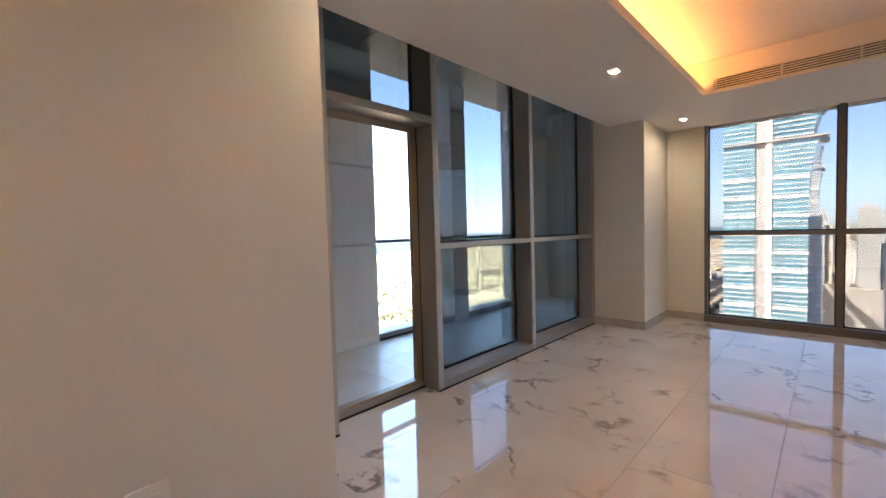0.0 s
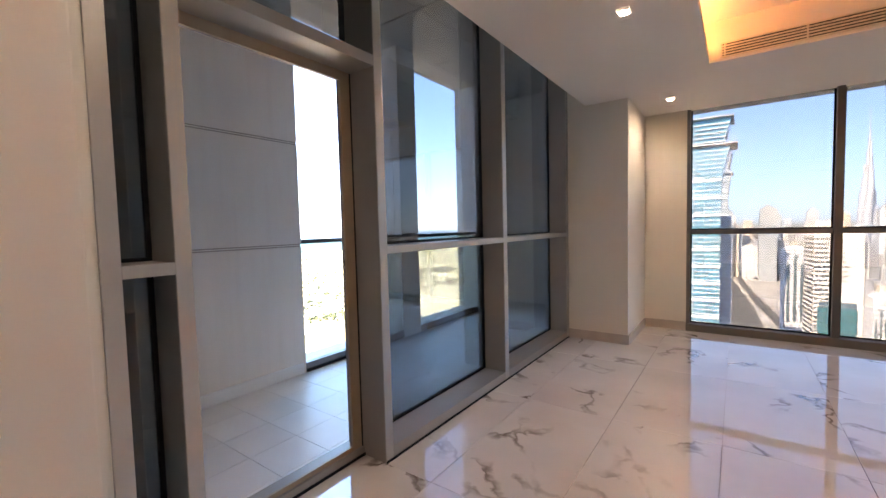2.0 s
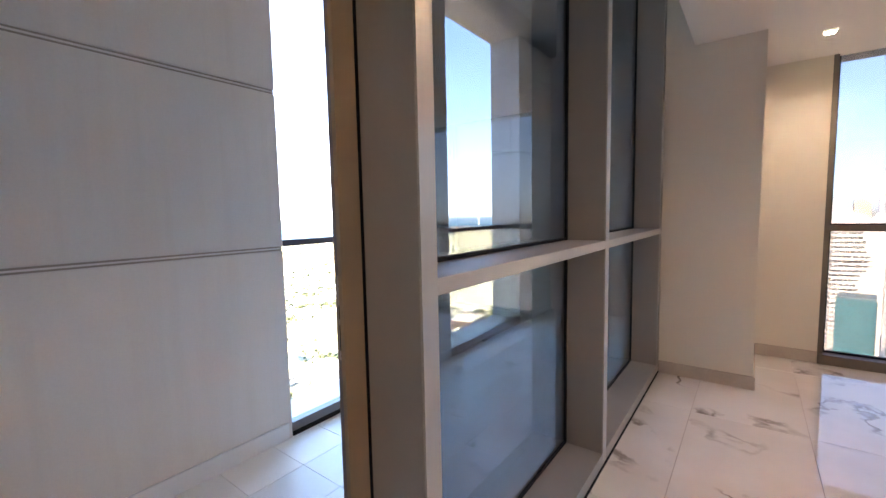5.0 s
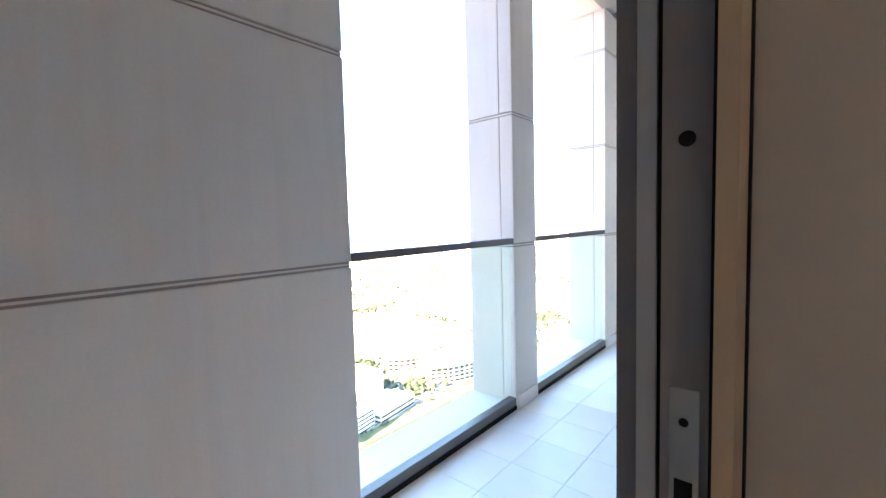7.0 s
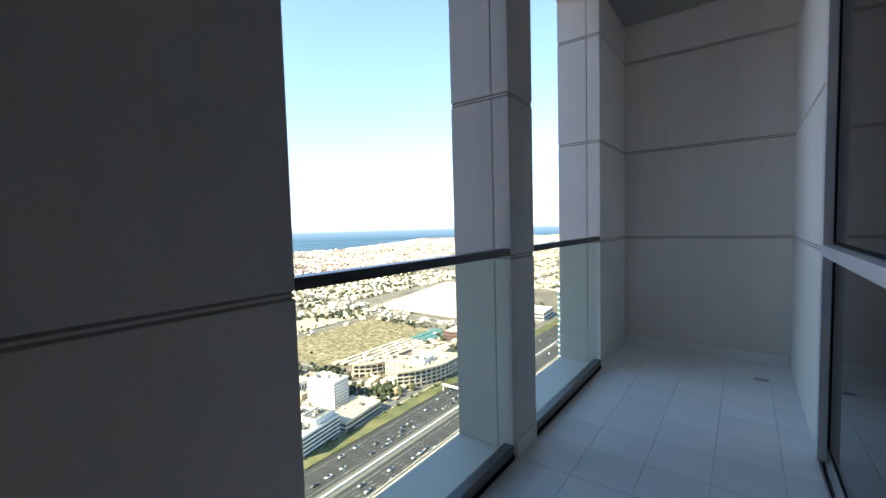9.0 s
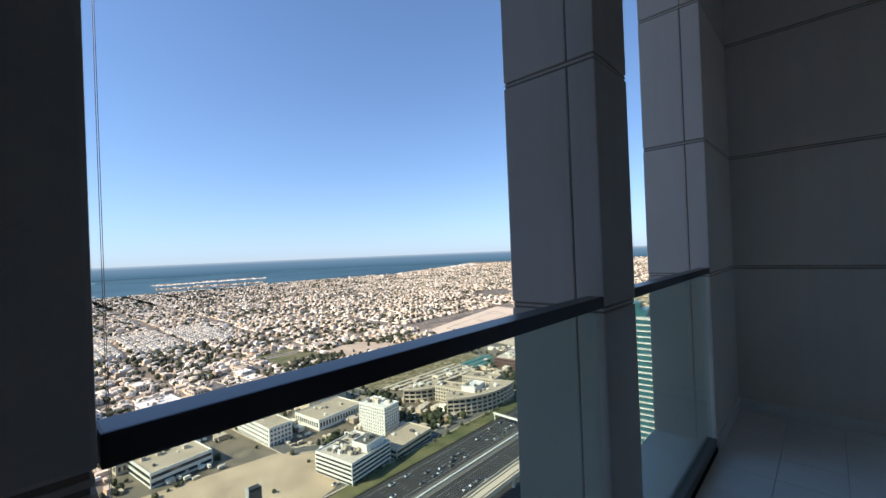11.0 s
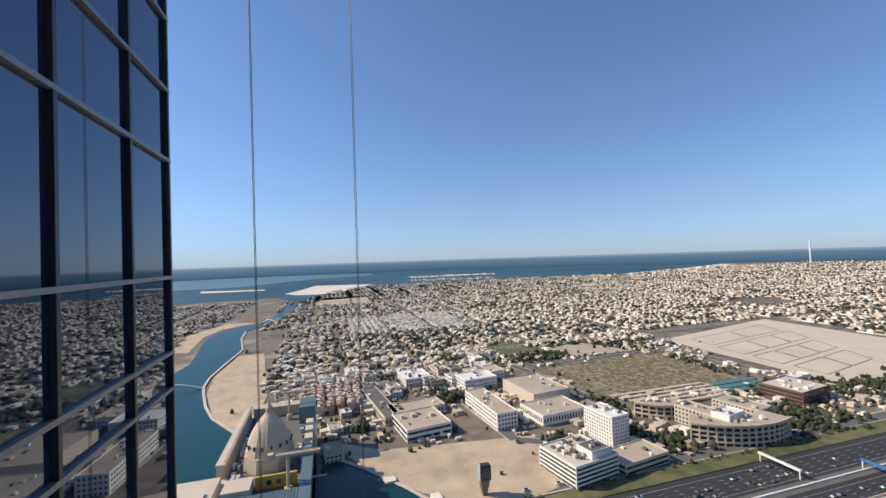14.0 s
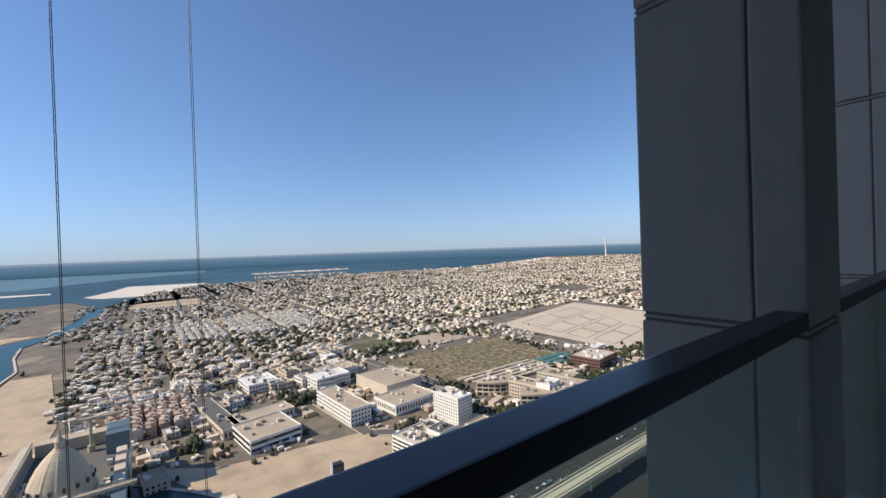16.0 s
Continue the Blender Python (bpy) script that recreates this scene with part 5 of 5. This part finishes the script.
# the banded blue pair
def extruded(profile, y0, y1):
    bm = bmesh.new()
    lo = [bm.verts.new((x, y0, z)) for x, z in profile]
    hi = [bm.verts.new((x, y1, z)) for x, z in profile]
    bm.faces.new(lo)
    bm.faces.new(hi[::-1])
    for k in range(len(profile)):
        j = (k + 1) % len(profile)
        bm.faces.new((lo[j], lo[k], hi[k], hi[j]))
    bmesh.ops.recalc_face_normals(bm, faces=bm.faces)
    return bm


def banded(yaw0, yaw1, dist, top, glassmat):
    x0, y = at_yaw(yaw0, dist)
    x1, _ = at_yaw(yaw1, dist)
    t = empty("banded_tower", "blue glass hotel tower with white bands and flared crown", "tower", group="twin banded towers", at=((x0 + x1) / 2, y, G))
    w, h = (x1 - x0) / 2, top - G

    def edge(z):
        # the outer edge sweeps outwards below the crown slab, and again above it
        if z <= h:
            return w * (1 + 0.26 * max(0.0, (z - h + 30) / 30) ** 2)
        return w * (1.08 + 0.18 * ((z - h) / 18) ** 1.5)

    levels = [h - 30 + 3 * k for k in range(11)]
    bay = part("glass_bay", box(-w, -w * 0.22, 0, 34, 0, h + 18), glassmat, t)
    bm = bmesh.new()
    wide = part("glass_bay", extruded([(w * 0.22, 0), (w, 0)] + [(edge(z), z) for z in levels] + [(w * 0.22, h)], 0, 34), glassmat, t)
    part("crown", extruded([(w * 0.22, h + 1)] + [(edge(h + 0.01 + 18 * k / 6), h + 1 + 17 * k / 6) for k in range(7)] + [(w * 0.22, h + 18)], 1, 33), glassmat, t)
    for owner, a, side in ((bay, -w, 0), (wide, w * 0.22, 1)):
        bm = bmesh.new()
        z, k = 3.0, 0
        while z < h + 16:
            bold = k % 4 == 0 and z < h - 16
            b2 = edge(z) if side else -w * 0.22
            box(a - 0.2, b2 + 0.2, -0.5 if bold else -0.15, 34.2, z, z + (2.0 if bold else 0.6), bm=bm)
            z += 2.9
            k += 1
        part("floor_bands", bm, M_BAND, owner)["kind"] = "stuff"
    part("core", box(-w * 0.22, w * 0.22, 1.5, 30, 0, h + 16), M_FARGREY, t)
    part("fin", box(w * 0.06, w * 0.2, -1.2, 2, 0, h + 19), M_BAND, t)
    part("crown_slab", box(-w, w * 1.42, -2.5, 34.5, h, h + 1.0), M_FARGREY, t)
    part("crown_slab", box(-w, w * 1.32, -2.0, 34.5, h + 18, h + 18.8), M_FARGREY, t)
    return t


banded(8.9, 1.55, 330, 51, M_BLUEGLASS)
banded(3.2, 0.85, 470, 45, M_FARGLASS)
tower("stone_tower", "pale stone podium tower beside the glass towers", 1.0, 345, 6.5, 16, 3, M_FARGREY, M_BAND, 3.6, 0.5, plain=True)
cx, cy = at_yaw(-8.2, 430)
ct = empty("curved_tower", "white curved office tower with dashed window rows", "tower", at=(cx, cy + 13, G))
ct.rotation_euler.z = radians(8)
bm = bmesh.new()
top = 149.0
prof = [(-14.5, 0), (14.5, 0), (14.5, top - 13)] + [(14.5 - 29 * u, top - 13 * (1 - u) ** 1.8) for u in (0.12, 0.25, 0.4, 0.55, 0.7, 0.85, 1.0)]
front_v = [bm.verts.new((x, -13, z)) for x, z in prof]
back_v = [bm.verts.new((x, 13, z)) for x, z in prof]
bm.faces.new(front_v)
bm.faces.new(back_v[::-1])
for k in range(len(prof)):
    j = (k + 1) % len(prof)
    bm.faces.new((front_v[k], back_v[k], back_v[j], front_v[j]))
part("wall", bm, M_WHITE, ct)
bm = bmesh.new()
r = random.Random(8)
for f in range(36):
    z = 8 + f * 3.6
    x = -14.2
    while x < 2.5 + 3 * math.sin(f * 0.5):
        ln = r.uniform(1.6, 3.2)
        box(x, x + ln, -13.1, -12.9, z, z + 1.5, bm=bm)
        x += ln + r.uniform(0.3, 0.9)
    box(-14.6, -14.4, -12, 12, z, z + 1.5, bm=bm)
part("window_grid", bm, M_DARKWIN, ct)["kind"] = "stuff"
WT = "white apartment tower with tall dark slots"
def slotted(yaw, dist, width, top, slots=3):
    t = tower("slotted_tower", WT, yaw, dist, width, width, top, M_FARGREY, M_BAND, 3.5, 1.9, 8, plain=True)
    h, w = top - G, width / 2
    for k in range(slots):
        u = -w + (k + 0.5) * width / slots
        q = width / slots * 0.22
        part("slot_window", box(u - q, u + q, -w - 0.5, -w - 0.2, h * 0.3, h - 6 - 9 * ((k + 1) % 2)), M_SLATE, t)
    part("roof_house", box(-w * 0.7, w * 0.7, -w * 0.7, w * 0.7, h, h + 4.5), M_BAND, t)
    part("roof_house", box(-w * 0.35, w * 0.35, -w * 0.35, w * 0.35, h + 4.5, h + 9), M_CREAM, t)
    return t


slotted(-5.0, 600, 18, -34)
slotted(-12.5, 470, 12, -40)
slotted(-15.0, 450, 15, -44, 4)
slotted(-11.7, 400, 13, -56, 5)
slotted(-19.5, 480, 16, -36)
tower("green_block", "green glass office block with a white diagonal strut", -8.7, 330, 17, 20, -53, M_TEALGLASS, M_SLATE, 3.6, 0.4, -10, plain=True)
tower("glass_tower", "grey-green glass tower with pale edges", -18.0, 440, 20, 24, 4, M_FARGLASS, M_BAND, 3.6, 0.35, -12, fins=2, plain=True)
tower("dark_tower", "grey concrete tower behind the white blocks", -15.4, 900, 30, 24, 5, M_FARGREY, M_SLATE, 3.6, 0.6, plain=True)
tower("dark_tower", "grey concrete tower behind the white blocks", -13.4, 980, 20, 20, -8, M_FARGREY, M_BAND, 3.6, 0.6, plain=True)
tower("unfinished_tower", "grey tower block with a crane on top", -2.8, 1250, 34, 30, 26, M_FARGREY, M_SLATE, 3.6, 0.7)
tower("spire_tower", "pale tower with a domed spire", -6.4, 1350, 22, 20, 18, M_FARGREY, M_BAND, 3.6, 0.6)
tower("arched_block", "wide white apartment block at the interchange", -1.3, 1300, 34, 26, -68, M_FAR, M_BAND, 3.6, 0.9)
tower("cream_tower", "cream apartment tower among the skyline blocks", 0.2, 1320, 18, 18, -12, M_CREAM, M_BAND, 3.4, 0.6, plain=True)
tower("cream_tower", "cream apartment tower among the skyline blocks", -1.0, 1400, 20, 18, -2, M_CREAM, M_BAND, 3.4, 0.6, plain=True)
tower("grey_tower", "slim grey tower behind the banded towers", 0.75, 1300, 18, 18, 24, M_FARGREY, M_SLATE, 3.6, 0.6, plain=True)
tower("domed_tower", "ochre tower with a stepped crown", -8.6, 1350, 28, 24, 8, M_CREAM, M_TAN, 3.6, 0.6)
tower("teal_tower", "teal glass tower with white floor bands", 19.2, 270, 22, 24, -46, M_TEALGLASS, M_WHITE, 3.7, 0.9, 6)
tower("white_roof_hall", "wide white flat roofed building below the towers", -17.2, 330, 36, 40, -60, M_BAND, M_WHITE, 4, 1, plain=True)
# tallest spire
sp = empty("spire_skyscraper", "very tall stepped grey skyscraper tapering to a needle", "tower", at=(*at_yaw(-10.35, 1500), G))
z = 0
for k, (r, top) in enumerate(((24, 140), (21, 180), (17.5, 220), (14, 255), (10.5, 290), (7, 325), (4.5, 355), (2.2, 385), (1.0, 425))):
    bm = bmesh.new()
    for j in range(3):
        a = j * math.tau / 3 + k * 0.3
        rod((r * 0.55 * math.cos(a), r * 0.55 * math.sin(a), z), (r * 0.55 * math.cos(a), r * 0.55 * math.sin(a), top - j * 6), r * 0.5, 10, bm=bm)
    part("tier", bm, M_SPIRE, sp)
    z = top - 14
# interchange below the towers
sheet("ground_interchange", [at_yaw(4, 560), at_yaw(3, 1400), at_yaw(-6.5, 1400), at_yaw(-6.5, 560)], G + 1.0, M_PALEGROUND, "pale sandy ground between the road ramps", "ground")
sheet("ground_downtown", [at_yaw(16, 400), at_yaw(16, 3600), at_yaw(-31, 3600), at_yaw(-31, 400)], G + 0.5, M_PALEGROUND, "pale built-up ground under the downtown towers", "ground")
RAMPS = [((0.4, 640), (-0.6, 900), 26), ((-0.6, 900), (0.9, 1250), 26), ((-1.6, 640), (-0.9, 880), 12), ((-0.9, 880), (0.6, 1240), 10), ((-2.6, 660), (-1.2, 900), 9), ((0.9, 660), (0.3, 900), 9), ((-4.6, 700), (-1.5, 1000), 14), ((-1.5, 1000), (-0.2, 1300), 12), ((0.9, 1250), (3.2, 1700), 26)]
for k, (a, b2, w) in enumerate(RAMPS):
    road("road_interchange", at_yaw(*a), at_yaw(*b2), w, M_SIDE, 1.2 + k * 0.25, "pale concrete road ramps of an interchange")
# low and middling blocks under the skyline
rng = random.Random(5)
low = []
for k in range(1100):
    yaw, dist = rng.uniform(-28, 16), rng.uniform(420, 3000)
    x, y = at_yaw(yaw, dist)
    if -230 < x < -120 or (-5.6 < yaw < 2.2 and dist < 1230):
        continue
    s = rng.uniform(6, 13)
    tall = rng.random()
    hgt = rng.uniform(8, 30) if tall < 0.6 or dist < 650 or yaw > 3 else rng.uniform(40, 110)
    low.append((x, y, G, s, s * rng.uniform(0.7, 1.4), hgt, 0.2))
# slim towers of the skyline, further off and higher behind
for k in range(62):
    yaw = rng.uniform(-27, 1.0)
    dist = rng.uniform(1270, 1900) if yaw > -5.8 else rng.uniform(560, 1900)
    rise = rng.uniform(-4.2, -0.4) if k % 4 else rng.uniform(-0.6, 0.9)
    if abs(yaw + 8.2) < 2.6 and dist < 1000:
        continue
    top = dist * math.tan(radians(rise))
    if top < -110:
        continue
    wall, band = rng.choice(((M_FARGREY, M_BAND), (M_BAND, M_FARGLASS), (M_FARGLASS, M_BAND), (M_BAND, M_FARGREY), (M_WHITE, M_SLATE)))
    wide = rng.uniform(11, 17) * (0.6 + dist / 2400)
    tower("skyline_tower", "slim pale high-rise tower with floor bands", yaw, dist, wide, wide * rng.uniform(0.8, 1.2), top, wall, band, 3.6, rng.choice((0.7, 1.2, 1.7)), rng.uniform(-20, 20), fins=rng.choice((0, 0, 2, 3)), plain=k % 3 > 0)
boxes("downtown_blocks", low, M_FAR, "pale downtown blocks below the skyline", "buildings")


# ---- tiles, last ----
def tile_mesh(name, w, d, material):
    bm = box(-w / 2, w / 2, -d / 2, d / 2, -0.012, 0, 0.0012)
    me = bpy.data.meshes.new(name)
    bm.to_mesh(me)
    bm.free()
    me.materials.append(material)
    return me

def tiled(name, owner, material, x_from, x_to, x0, w, y_from, y_to, y0, d, gap, z, shift=0.0):
    """Lay tiles over a rectangle, cut at its edges; like sizes share a mesh."""
    made = {}
    j = math.floor((y_from - y0) / d)
    while y0 + j * d < y_to - 0.01:
        ya, yb = max(y_from, y0 + j * d), min(y_to, y0 + (j + 1) * d)
        off = shift if j % 2 else 0.0
        i = math.floor((x_from - x0 - off) / w)
        while x0 + off + i * w < x_to - 0.01:
            xa, xb = max(x_from, x0 + off + i * w), min(x_to, x0 + off + (i + 1) * w)
            if xb - xa > 0.02 and yb - ya > 0.02:
                key = (round(xb - xa, 3), round(yb - ya, 3))
                if key not in made:
                    made[key] = tile_mesh(name, key[0] - gap, key[1] - gap, material)
                t = new("tile", made[key])
                t.parent = owner
                t.location = ((xa + xb) / 2, (ya + yb) / 2, z)
            i += 1
        j += 1


tiled("marble_tile", slab, M_MARBLE, -0.2, XR, 1.502, 0.6, YB, WY, 3.99, 1.2, 0.003, 0.0)
tiled("balcony_tile", balcony, M_BTILE, BX, EXT - 0.03, -1.34, 0.31, -1.5, BEND, 4.26, 0.31, 0.0025, BF)
